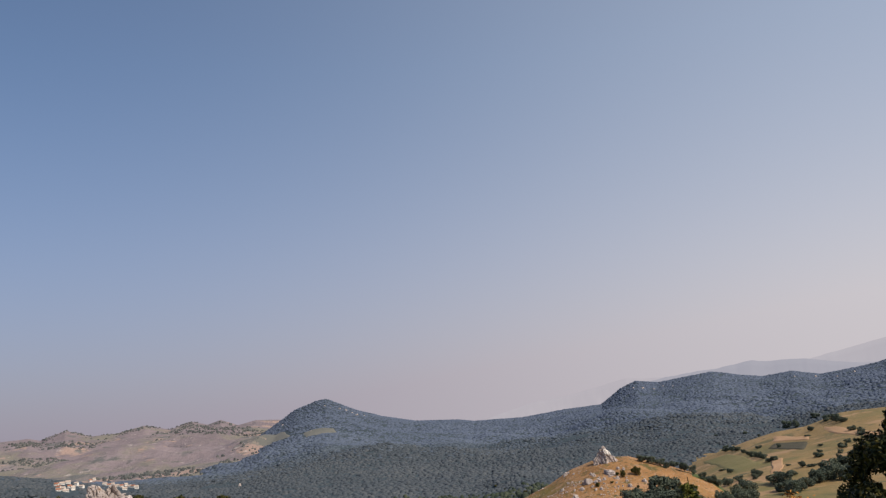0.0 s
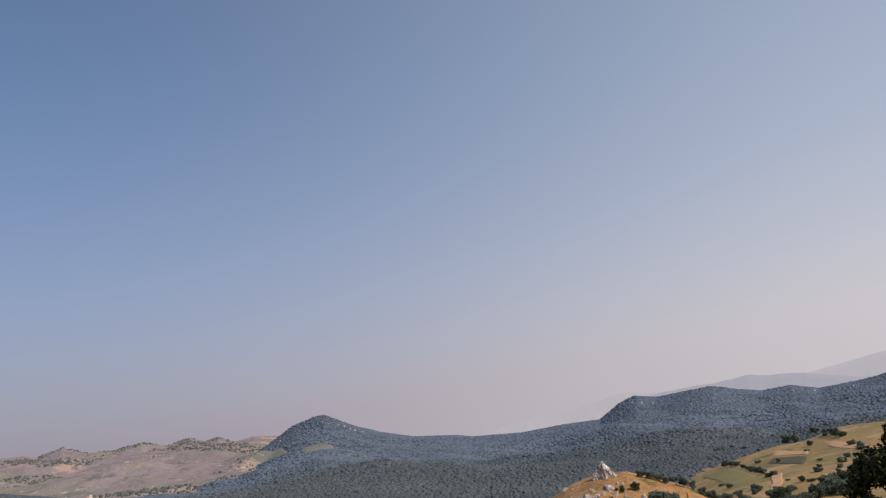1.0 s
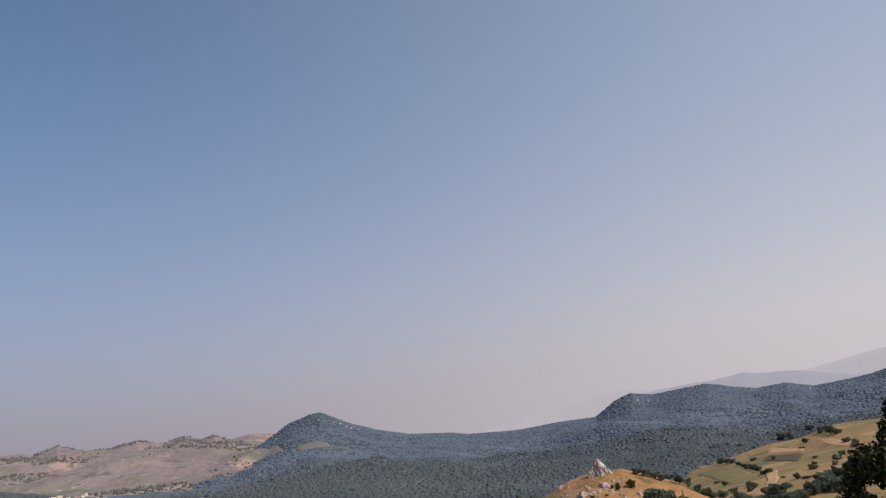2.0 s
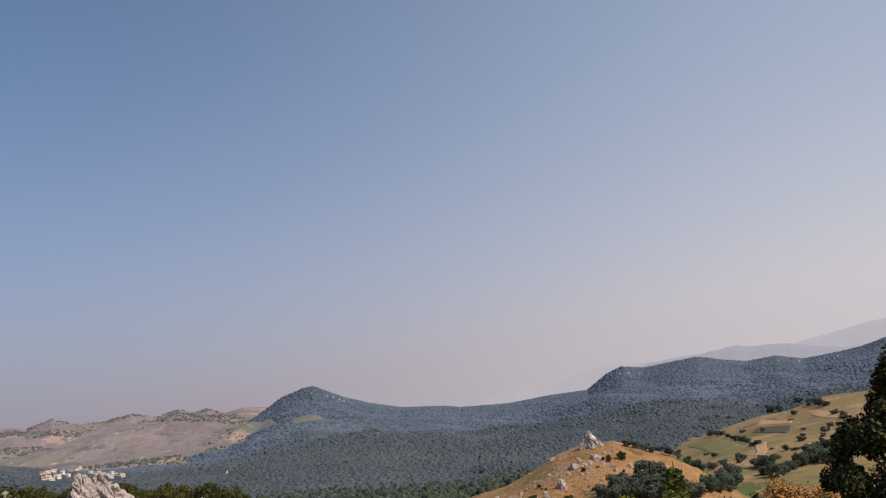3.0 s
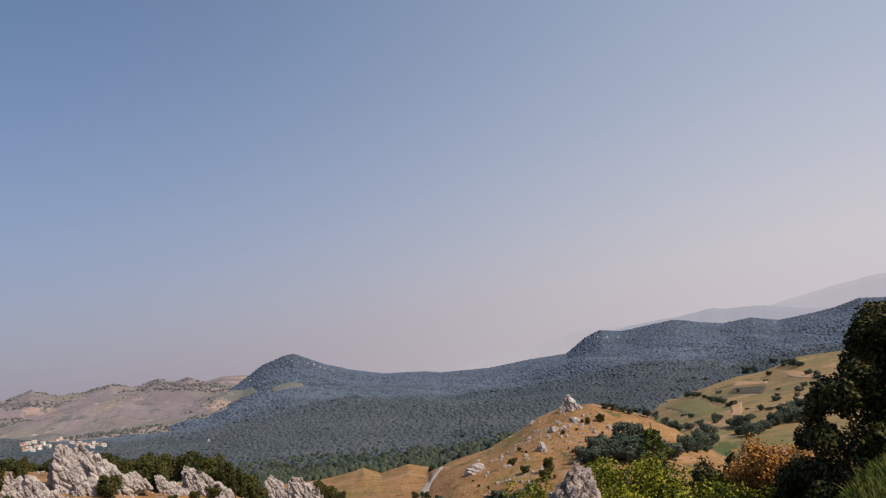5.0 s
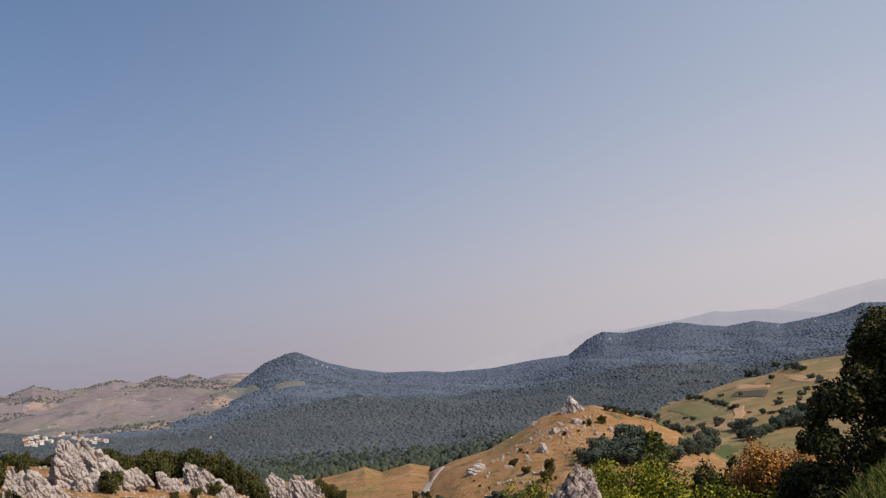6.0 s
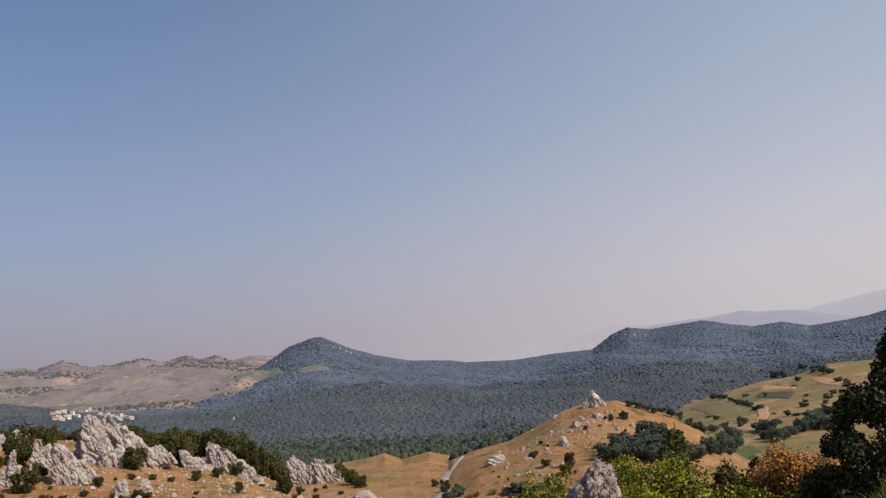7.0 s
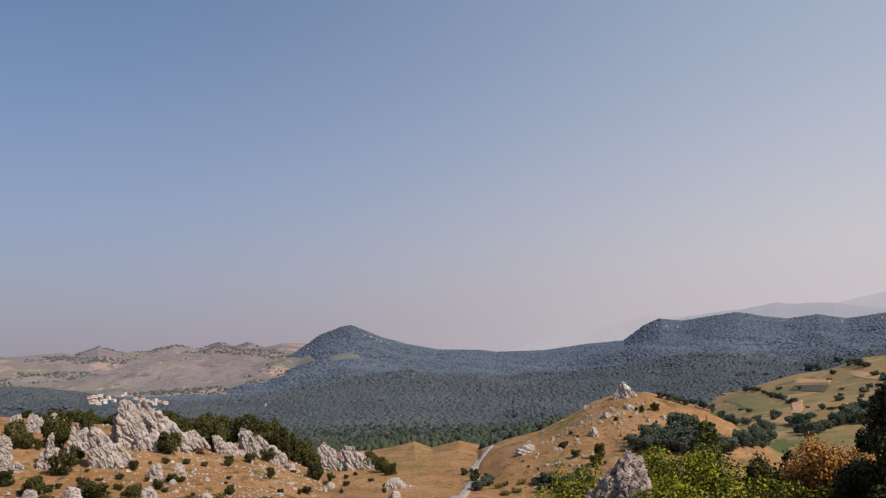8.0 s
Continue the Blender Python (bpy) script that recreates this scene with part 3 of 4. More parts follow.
def road():
    pts = [sight(b, d, 230.0) for b, d in ((3.85, -5.2), (3.4, -5.7), (3.05, -6.15), (2.66, -6.73), (2.85, -7.10), (2.55, -7.46), (1.85, -8.28), (1.3, -8.89), (0.4, -9.8))]
    fine = []
    for k in range(len(pts) - 1):
        a, b, c, d = pts[max(k - 1, 0)], pts[k], pts[k + 1], pts[min(k + 2, len(pts) - 1)]
        for t in np.linspace(0, 1, 14, endpoint=False):
            fine.append(0.5 * (2 * b + (c - a) * t + (2 * a - 5 * b + 4 * c - d) * t * t + (3 * b - a - 3 * c + d) * t ** 3))
    verts, wide = [], 1.5
    for k, p in enumerate(fine):
        along = (fine[min(k + 1, len(fine) - 1)] - fine[max(k - 1, 0)]).to_2d().normalized()
        for off, lift in ((-wide - 0.5, -0.3), (-wide, 0.45), (-0.5, 0.5), (0.5, 0.5), (wide, 0.45), (wide + 0.5, -0.3)):
            jitter = 0.15 * math.sin(k * 1.7 + off)
            x, y = p.x + along.y * (off + jitter), p.y - along.x * (off + jitter)
            verts.append((x, y, float(ground_at(x, y)[0]) + lift))
    i, j = np.meshgrid(np.arange(len(fine) - 1), np.arange(5), indexing="ij")
    a = (i * 6 + j).ravel()
    me = mesh_from("road", np.array(verts), np.stack([a, a + 6, a + 7, a + 1], -1)[:, ::-1], [ROAD])
    if me.polygons[2].normal.z < 0:
        me.flip_normals()
    return tagged(new("road", me), "pale narrow gravel road climbing the dry meadow", "road", kind="structure")


road()


# ================= builders =================
def part(name, mesh, parent, label=""):
    ob = new(name, mesh)
    ob.parent = parent
    return tagged(ob, label)


def leaf_mesh(name, centres, size, mat, rng, out=None):
    """Small bent leaves, each a folded pair of triangles, turned every way but leaning outward."""
    n = len(centres)
    d = rng.normal(size=(n, 3))
    if out is not None:
        d = d * 0.75 + out
    d /= np.linalg.norm(d, axis=1)[:, None] + 1e-9
    e = np.cross(d, rng.normal(size=(n, 3)))
    e /= np.linalg.norm(e, axis=1)[:, None] + 1e-9
    g = np.cross(d, e)
    s = size * rng.uniform(0.6, 1.35, n)[:, None]
    verts = np.stack([centres - e * s, centres - g * s * 0.6 - d * s * 0.2, centres + e * s, centres + g * s * 0.6 - d * s * 0.2], 1).reshape(-1, 3)
    return mesh_from(name, verts, np.arange(n * 4).reshape(-1, 4), [mat], smooth_shade=False)


def crown_points(blobs, count, rng, shell=0.62):
    """Points through lumpy blobs (x, y, z, rx, ry, rz), thick toward the outside, with the direction outward."""
    blobs = np.array(blobs)
    weight = (blobs[:, 3] * blobs[:, 4] * blobs[:, 5]) ** 0.67
    k = rng.choice(len(blobs), count, p=weight / weight.sum())
    d = rng.normal(size=(count, 3))
    d /= np.linalg.norm(d, axis=1)[:, None]
    rad = rng.uniform(shell ** 3, 1.0, count) ** (1 / 3) * rng.uniform(0.9, 1.1, count)
    return blobs[k, :3] + d * blobs[k, 3:] * rad[:, None], d


def limb_mesh(name, limbs, mat):
    """Tapered bent limbs (start, end, radius at start, radius at end) as one trunk."""
    verts, faces = [], []
    for a, b, r0, r1 in limbs:
        a, b = Vector(a), Vector(b)
        axis = (b - a).normalized()
        side = axis.orthogonal().normalized()
        up = axis.cross(side)
        base = len(verts)
        for k in range(4):
            t = k / 3
            c = a.lerp(b, t) + side * 0.08 * (b - a).length * math.sin(math.pi * t)
            rr = r0 + (r1 - r0) * t
            for q in range(7):
                w = 2 * math.pi * q / 7
                verts.append(c + (side * math.cos(w) + up * math.sin(w)) * rr * (1 + 0.15 * math.sin(q * 2.3 + k)))
        for k in range(3):
            for q in range(7):
                i, j = base + k * 7 + q, base + k * 7 + (q + 1) % 7
                faces.append((i, j, j + 7, i + 7))
    return mesh_from(name, np.array(verts), np.array(faces), [mat])


def leafy(name, seed, leaves, size, leaf_mat, label, category, group="", spread=1.0, core=0.62, clumps=9, stem=0.25, wide=1.0, tall=1.0):
    """A broadleaved shrub or tree one metre wide and one metre high: trunk with limbs, and a crown of leaves in clumps."""
    rng = np.random.default_rng(seed)
    blobs = [(0, 0, stem * 0.6 + 0.36, 0.4, 0.4, 0.4)]
    for k in range(clumps):
        a, h = rng.uniform(0, 6.28), rng.uniform(stem - 0.02, 0.84)
        w = 0.36 * math.sqrt(max(0.1, 1 - ((h - 0.45) / 0.6) ** 2)) * spread
        s = rng.uniform(0.13, 0.24)
        blobs.append((w * math.cos(a), w * math.sin(a), h, s, s, s * 0.9))
    blobs = [(x * wide, y * wide, z * tall, a * wide, b * wide, c * tall) for x, y, z, a, b, c in blobs]
    root = new(name)
    thick = 0.5 * (wide + tall)
    limbs = [((0, 0, -0.08), (0.02 * wide, 0.01, (stem + 0.3) * tall), 0.045 * thick, 0.02 * thick)]
    limbs += [((0, 0, stem * 0.6 * tall), (b[0] * 0.8, b[1] * 0.8, b[2]), 0.022 * thick, 0.008 * thick) for b in blobs[1:6]]
    part("trunk", limb_mesh("trunk", limbs, BARK), root)
    pts, out = crown_points(blobs, leaves, rng, core)
    part("crown", leaf_mesh("crown", pts, size, leaf_mat, rng, out), root)
    return tagged(root, label, category, group)


def rocky(name, lumps, seed, voxel, mat, rough=0.3, grain=1.0, point=0.5, dip=1.0):
    """One rock mass of angular slabs (x, y, z, width, depth, height, lean), fused and cut along its dipping beds, in metres."""
    rnd = random.Random(seed)
    bm = bmesh.new()
    for lx, ly, lz, w, d, h, lean in lumps:
        made = []
        for k in range(34):
            p = Vector((rnd.gauss(0, 1), rnd.gauss(0, 1), rnd.gauss(0, 1))).normalized()
            p = Vector([math.copysign(abs(c) ** 0.6, c) for c in p]) * rnd.uniform(0.86, 1.06)
            taper = 1.0 - point * max(0.0, p.z)
            made.append(bm.verts.new((lx + p.x * w * 0.5 * taper + lean * p.z * h, ly + p.y * d * 0.5 * taper, lz + p.z * h)))
        bmesh.ops.convex_hull(bm, input=made)
        bmesh.ops.delete(bm, geom=[v for v in made if v.is_valid and not v.link_faces], context="VERTS")
    bmesh.ops.recalc_face_normals(bm, faces=bm.faces)
    raw = bpy.data.meshes.new("raw")
    bm.to_mesh(raw), bm.free()
    tmp = new("raw", raw)
    mod = tmp.modifiers.new("fuse", "REMESH")
    mod.mode, mod.voxel_size = "VOXEL", voxel
    me = bpy.data.meshes.new_from_object(tmp.evaluated_get(bpy.context.evaluated_depsgraph_get()))
    me.name = name
    bpy.data.objects.remove(tmp)
    bpy.data.meshes.remove(raw)
    size = max(l[3] for l in lumps) + max(l[5] for l in lumps)
    shift = Vector((seed * 3.7, -seed * 1.9, seed * 0.7))
    bed = Vector((math.sin(dip), -0.25, math.cos(dip))).normalized()
    normals = [v.normal.copy() for v in me.vertices]
    for v, n in zip(me.vertices, normals):
        q = v.co * (grain * 5.0 / size)
        across = q.dot(bed)
        s = q * 0.55 + bed * across * 0.9 + shift
        cell, sites = noise.voronoi(s)
        fine, _ = noise.voronoi(s * 2.3 + shift)
        layer = noise.fractal((q - bed * across) * 0.45 + bed * across * 2.6 + shift, 0.6, 2.0, 4)
        push = -1.5 * math.exp(-(cell[1] - cell[0]) * 11) - 0.4 * math.exp(-(fine[1] - fine[0]) * 12) + 0.75 * layer + 0.35 * noise.noise(sites[0] * 3.1)
        push += 0.22 * noise.fractal(q * 3.2 + shift, 0.9, 2.0, 3)
        v.co = v.co + n * push * rough * size * 0.075
    me.materials.clear()
    me.materials.append(mat)
    me.polygons.foreach_set("use_smooth", np.full(len(me.polygons), False))
    me.update()
    return me


def at(p, scale=(1, 1, 1), turn=0.0, sink=0.0):
    return Matrix.Translation((p.x, p.y, p.z - sink)) @ Matrix.Rotation(turn, 4, "Z") @ Matrix.Diagonal((*scale, 1))


def facing(bearing):
    return radians(-bearing)


# ================= limestone crags on the near hill =================
# each crag: slabs as bearing, height angle of the foot, width and height in degrees, lean, depth behind the first slab in widths
CRAGS = [
    [(-18.8, -4.2, 2.6, 3.15, -0.25, 0.0), (-17.9, -4.1, 2.7, 3.1, -0.28, 0.25), (-17.0, -4.1, 2.7, 2.5, -0.4, 0.1), (-16.2, -4.1, 2.4, 1.45, -0.55, 0.05), (-15.4, -4.1, 2.2, 0.75, -0.5, 0.0), (-19.7, -3.4, 1.2, 1.2, -0.1, 0.5), (-17.7, -4.6, 2.4, 1.4, -0.4, -0.4)],
    [(-20.5, -5.2, 1.9, 2.65, -0.2, 0.0), (-19.8, -5.3, 1.7, 1.9, -0.45, -0.1), (-19.3, -5.1, 1.5, 1.2, -0.5, 0.0), (-20.2, -5.6, 1.3, 1.0, -0.2, -0.4)],
    [(-22.3, -4.4, 0.95, 1.95, 0.1, 0.0), (-21.6, -4.4, 1.1, 1.75, -0.05, 0.1), (-22.0, -4.8, 0.9, 1.1, 0.1, -0.2)],
    [(-23.6, -5.2, 0.9, 2.4, 0.05, 0.0), (-23.2, -5.3, 0.8, 1.7, -0.1, -0.1), (-23.9, -5.3, 0.8, 1.5, 0.1, 0.1)],
    [(-23.4, -2.7, 0.95, 0.75, 0.1, 0.0), (-22.9, -2.75, 0.6, 0.45, -0.1, 0.0)],
    [(-24.4, -3.0, 1.3, 1.15, 0.0, 0.0), (-25.4, -2.9, 1.2, 1.0, 0.0, 0.0)],
]
LOW_CRAGS = [
    [(-13.3, -5.0, 1.2, 1.35, -0.5, 0.0), (-12.7, -5.15, 1.4, 1.0, -0.6, 0.0), (-12.1, -5.3, 1.3, 0.6, -0.6, 0.0)],
    [(-11.4, -5.2, 1.7, 1.95, -0.3, 0.0), (-10.7, -5.3, 1.6, 1.5, -0.4, -0.1), (-10.0, -5.4, 1.4, 0.9, -0.5, 0.0), (-12.2, -4.2, 0.8, 0.9, 0.0, 0.4)],
    [(-6.95, -6.35, 1.9, 2.1, 0.05, 0.0), (-6.2, -6.5, 1.7, 1.5, -0.3, -0.1), (-5.2, -6.6, 2.0, 2.1, -0.15, -0.2), (-4.4, -6.8, 2.0, 1.75, -0.15, -0.3), (-3.5, -6.9, 1.8, 1.2, -0.2, -0.4), (-2.9, -7.0, 1.4, 0.7, -0.2, -0.4)],
    [(-2.4, -7.6, 1.8, 0.7, -0.2, 0.0), (-1.5, -7.9, 1.5, 0.5, -0.2, 0.0)],
    [(-25.3, -5.4, 1.1, 0.8, 0.0, 0.0), (-26.0, -4.2, 1.2, 1.3, 0.0, 0.0)],
]


def crag(slabs, seed):
    bearing = slabs[0][0]
    p = sight(bearing, slabs[0][1], 60.0)
    r = math.hypot(p.x, p.y)
    rnd = random.Random(seed * 11)
    lumps = []
    for b, d, w, h, lean, back in slabs:
        x, z, w, h = r * radians(b - bearing), r * radians(d - slabs[0][1]), r * radians(w), r * radians(h)
        lumps.append((x, back * w, z - 0.06 * h, w, w * rnd.uniform(0.6, 0.85), h, lean))
        # ragged teeth along the top and broken blocks at the foot of the slab
        for k in range(3):
            t = (k + rnd.uniform(0.1, 0.9)) / 3 - 0.5
            lumps.append((x + t * w * 0.7, back * w + rnd.uniform(-0.25, 0.1) * w, z - 0.1 * h, w * rnd.uniform(0.22, 0.4), w * rnd.uniform(0.25, 0.4), h * (1.0 - 0.9 * abs(t)) * rnd.uniform(0.8, 1.06), lean * rnd.uniform(0.6, 1.2)))
    wide = max(l[3] for l in lumps) + max(l[5] for l in lumps)
    ob = new("crag", rocky("crag", lumps, seed, wide / 100, ROCK, 0.36, 2.0, 0.42))
    ob.matrix_world = at(p, turn=facing(bearing))
    tall = "tall pale grey fissured limestone crag on the dry hillside" if slabs[0][3] > 1.7 else "low pale grey limestone outcrop in dry grass"
    return tagged(ob, tall, "rock", "crags on the hill")


for k, slabs in enumerate(CRAGS + LOW_CRAGS):
    crag(slabs, k + 1)

BOULDERS = [(-17.52, -6.23, 1.07, 1.14), (-17.88, -7.59, 1.37, 1.22), (-22.15, -7.26, 1.52, 1.22), (-14.42, -7.82, 0.99, 0.76), (-16.10, -5.87, 0.99, 0.61),
            (-15.77, -6.42, 0.38, 0.46), (-16.43, -6.65, 0.68, 0.38), (-24.45, -6.93, 1.14, 0.76), (-6.66, -7.46, 0.91, 0.61), (-2.46, -8.32, 1.14, 0.76),
            (-9.15, -6.16, 0.61, 0.46), (-23.13, -4.28, 0.53, 0.30), (-15.14, -4.55, 0.76, 0.38), (-11.60, -5.73, 0.23, 0.38), (10.62, -4.56, 0.76, 0.68),
            (6.14, -5.57, 1.52, 0.68), (12.96, -2.93, 0.99, 0.46), (11.56, -3.38, 0.76, 0.38), (10.07, -7.25, 1.14, 0.30), (15.05, -3.51, 0.38, 0.30)]
boulder_meshes = [rocky("boulder", [(0, 0, 0.0, 1.0, 0.8, 0.9, 0.1), (0.3, -0.1, -0.1, 0.5, 0.5, 0.6, 0.2), (-0.25, 0.05, -0.1, 0.55, 0.5, 0.7, -0.1)], 60 + k, 0.06, ROCK, 0.4, 1.0, 0.3) for k in range(5)]


def boulder(p, w, h, k):
    ob = new("boulder", boulder_meshes[k % 5])
    ob.matrix_world = at(p, (w, w, h), k * 1.3, 0.12 * h)
    return tagged(ob, "weathered pale limestone boulder lying in dry grass", "boulder", "boulders on the slopes")


for k, (b, d, w, h) in enumerate(BOULDERS):
    p = sight(b, d, 60.0)
    r = math.hypot(p.x, p.y)
    boulder(p, r * radians(w), r * radians(h), k)

rnd = random.Random(77)
for k in range(70):
    # loose rocks along the stony bands of the rounded hill
    if k < 44:
        b, d = rnd.uniform(9.8, 14.2), rnd.uniform(-3.9, -2.6)
    else:
        b, d = rnd.uniform(6.2, 10.5), rnd.uniform(-6.6, -4.8)
    p = sight(b, d, 260.0)
    w = rnd.uniform(0.6, 1.9)
    boulder(p, w * 1.3, w, k)
p = sight(12.65, -2.15, 260.0)
ob = new("crag", rocky("crag", [(-2.2, 0, -1, 5.0, 3.5, 6.6, 0.1), (0.2, 0, -1, 5.0, 3.6, 8.8, 0.03), (2.4, 0, -1, 5.2, 3.6, 7.0, -0.15), (5.0, 0.3, -1, 5.4, 3.6, 4.0, -0.35), (-3.6, -0.5, -1, 3.4, 3, 3.8, 0), (0.6, -1.9, -1, 5, 3, 4.6, 0), (-0.9, -0.8, -1, 2.2, 1.8, 8.0, 0)], 91, 0.16, ROCK, 0.36, 1.8, 0.35))
ob.matrix_world = at(p, turn=facing(12.65))
tagged(ob, "jagged grey limestone crag on the crown of the grassy hill", "rock", "crags on the hill")
ob = new("boulder", rocky("boulder", [(0, 0, 0, 2.4, 2.4, 1.5, -0.3), (1.3, 0, -0.8, 2.2, 2.4, 1.4, -0.4)], 92, 0.1, WHITE_ROCK, 0.4, 1.2))
ob.matrix_world = at(Vector((p.x * 0.9965 + 1.1, p.y * 0.9965, p.z + 4.9)))
tagged(ob, "bright white limestone block on the hilltop crag", "boulder", "boulders on the slopes")


# pale outcrops breaking through the mountain forest
for k, (b, d, w) in enumerate([(-5.3, 2.55, 9), (-4.9, 2.4, 8), (-4.3, 2.3, 12), (-3.9, 2.2, 12), (-3.5, 2.0, 10), (-3.2, 1.85, 12), (-2.7, 1.75, 9), (-8.0, 1.5, 10), (-6.2, 1.0, 7),
                               (15.0, 2.35, 12), (15.6, 2.3, 14), (16.3, 2.2, 12), (16.9, 2.35, 9), (17.5, 2.3, 9), (24.8, 2.3, 10), (26.0, 2.2, 12), (27.2, 2.1, 10), (28.2, 2.3, 12)]):
    boulder(sight(b, d, 1500.0), w * 0.6, w * 0.4, k)
boulder(sight(-10.75, -2.1, 700.0), 3.5, 5, 3)


def scree():
    """Loose stones strewn over the rocky hill and the rounded hill."""
    rng = np.random.default_rng(8)
    x, y, b, r = scatter(rng, 125, 440, -30, 21, 1.4)
    z, zone = ground_at(x, y)
    stony = fbm(x / 14, y / 14, 3, 61) + 0.5 * fbm(x / 45, y / 45, 2, 64)
    left = (b < 1.5) & (r < 222) & (stony > 0.08)
    right = (b > 4) & (r > 300) & (r < 432) & (stony > 0.3)
    keep = (left | right) & (zone == DRY_Z)
    x, y, z, r = x[keep], y[keep], z[keep], r[keep]
    size = 0.8 * rng.uniform(0.12, 0.55, len(x)) ** 1.4 * (1 + (rng.random(len(x)) > 0.93))
    crown_field("scree", x, y, z + 0.55, size, size * rng.uniform(0.7, 1.2, len(x)), ROCK, 14, "loose pale limestone rubble strewn over dry grass", "rubble")


scree()

# ================= shrubs and trees of the middle distance =================
shrubs = [leafy("shrub", 100 + k, 1700, 0.052, LEAF, "rounded dark green shrub growing on the dry stony slope", "shrub", "shrubs on the slopes", clumps=8, stem=0.12) for k in range(5)]
trees = [leafy("tree", 120 + k, 2300, 0.045, LEAF, "dark green oak tree in the grove behind the crags", "tree", "trees behind the crags", clumps=11, stem=0.2) for k in range(5)]
copse = [leafy("tree", 140 + k, 2200, 0.046, HAZE_BLUE_LEAF, "broadleaved tree in a valley copse, haze blue painted into its leaves", "tree", "copse trees", clumps=11, stem=0.16) for k in range(5)]
used = set()


def plant(kinds, k, p, w, h, turn):
    """Set a plant of a kind at a place, w wide and h high: the first of each sort is moved, the rest are copies."""
    src = kinds[k % len(kinds)]
    m = at(p, (w, w, h), turn, 0.03 * h)
    if src.name in used:
        return copy_thing(src, m @ Matrix.Diagonal((*(1 / v for v in src.scale), 1)))
    used.add(src.name)
    src.matrix_basis = m
    return src


def plant_list(kinds, rows, near):
    for b, d, w, h in rows:
        p = sight(b, d, near)
        r = math.hypot(p.x, p.y)
        plant(kinds, rnd.randrange(5), p, r * radians(w) * 1.1, r * radians(h) * 1.08, rnd.uniform(0, 6.28))


plant_list(shrubs, [(-22.79, -5.72, 1.45, 1.52), (-22.08, -4.99, 0.84, 1.07), (-24.30, -6.81, 1.14, 1.37), (-25.47, -4.03, 1.14, 1.98), (-23.13, -4.11, 1.52, 2.21),
                    (-21.56, -4.05, 0.76, 1.98), (-23.53, -6.67, 0.57, 0.53), (-18.74, -5.66, 0.61, 0.61), (-19.55, -6.23, 0.46, 0.46), (-16.64, -4.85, 1.37, 1.45),
                    (-15.40, -4.37, 0.99, 1.14), (-21.56, -6.66, 0.91, 0.84), (-18.80, -7.53, 1.14, 1.14), (-17.28, -6.96, 0.61, 0.61), (-16.50, -6.51, 0.53, 0.53),
                    (-15.61, -5.53, 0.53, 0.38), (-14.53, -5.74, 0.46, 0.34), (-13.04, -5.76, 0.61, 0.61), (-10.47, -6.67, 0.53, 0.68), (-12.95, -7.54, 0.61, 0.76)], 60)
plant_list(shrubs, [(-11.70, -5.62, 0.68, 0.68), (-10.62, -5.57, 0.91, 0.84), (-7.53, -6.90, 0.99, 1.37), (-8.18, -7.71, 0.76, 0.46), (-25.78, -6.16, 0.99, 0.91),
                    (-24.78, -4.10, 0.68, 1.14), (-21.05, -7.21, 1.90, 0.99), (-24.18, -4.14, 0.46, 0.76), (-3.02, -7.63, 0.46, 0.46), (-6.66, -7.02, 0.38, 0.61),
                    (8.57, -5.40, 0.46, 0.53), (9.39, -5.92, 0.61, 0.53), (10.63, -6.52, 0.76, 0.84), (10.99, -6.00, 0.76, 0.91), (13.77, -3.15, 0.38, 0.46),
                    (14.61, -3.08, 0.53, 0.61), (12.11, -3.64, 0.30, 0.30), (2.75, -7.40, 0.68, 0.84), (3.61, -7.24, 0.53, 0.46), (2.11, -6.94, 0.46, 0.53)], 60)
olive_shrubs = [leafy("shrub", 160 + k, 1500, 0.04, OLIVE_LEAF, "low yellow-green scrub at the foot of the stony slope", "shrub", "low scrub", clumps=12, stem=0.06) for k in range(5)]
plant_list(olive_shrubs, [(rnd.uniform(-26.5, -17), rnd.uniform(-8.6, -6.9), rnd.uniform(0.6, 1.5), rnd.uniform(0.25, 0.5)) for _ in range(26)], 60)
plant_list(olive_shrubs, [(rnd.uniform(-17, -8), rnd.uniform(-8.8, -7.6), rnd.uniform(0.5, 1.1), rnd.uniform(0.2, 0.4)) for _ in range(12)], 60)
plant_list(olive_shrubs, [(rnd.uniform(2.2, 9), rnd.uniform(-8.6, -7.4), rnd.uniform(0.4, 0.9), rnd.uniform(0.2, 0.35)) for _ in range(14)], 200)
COPSE = [(13.5, -5.6), (14.4, -5.5), (15.3, -5.6), (16.2, -5.65), (17.1, -5.75), (17.9, -5.8), (18.7, -5.7), (15.0, -5.1), (15.9, -4.95), (16.8, -4.98), (17.6, -5.15), (15.8, -4.5), (16.5, -4.5), (14.2, -5.2), (16.2, -5.25)]
plant_list(copse, [(b, d, rnd.uniform(1.2, 1.7), rnd.uniform(1.0, 1.4)) for b, d in COPSE], 200)
plant_list(copse, [(b, d, rnd.uniform(0.9, 1.2), rnd.uniform(0.8, 1.05)) for b, d in ((19.8, -5.35), (20.35, -5.4), (20.85, -5.3), (21.3, -5.0), (20.6, -4.85), (21.25, -4.6), (19.6, -5.1))], 200)
BELT = [(22.8, -4.0), (23.25, -4.45), (23.75, -4.6), (24.25, -4.45), (24.75, -4.2), (25.25, -4.05), (25.75, -3.9), (26.25, -3.75), (26.7, -3.9), (27.2, -3.6), (26.0, -3.4), (26.5, -3.2), (26.95, -3.2), (27.6, -2.9), (23.4, -4.1), (28.0, -3.2), (28.6, -3.0), (29.3, -3.0)]
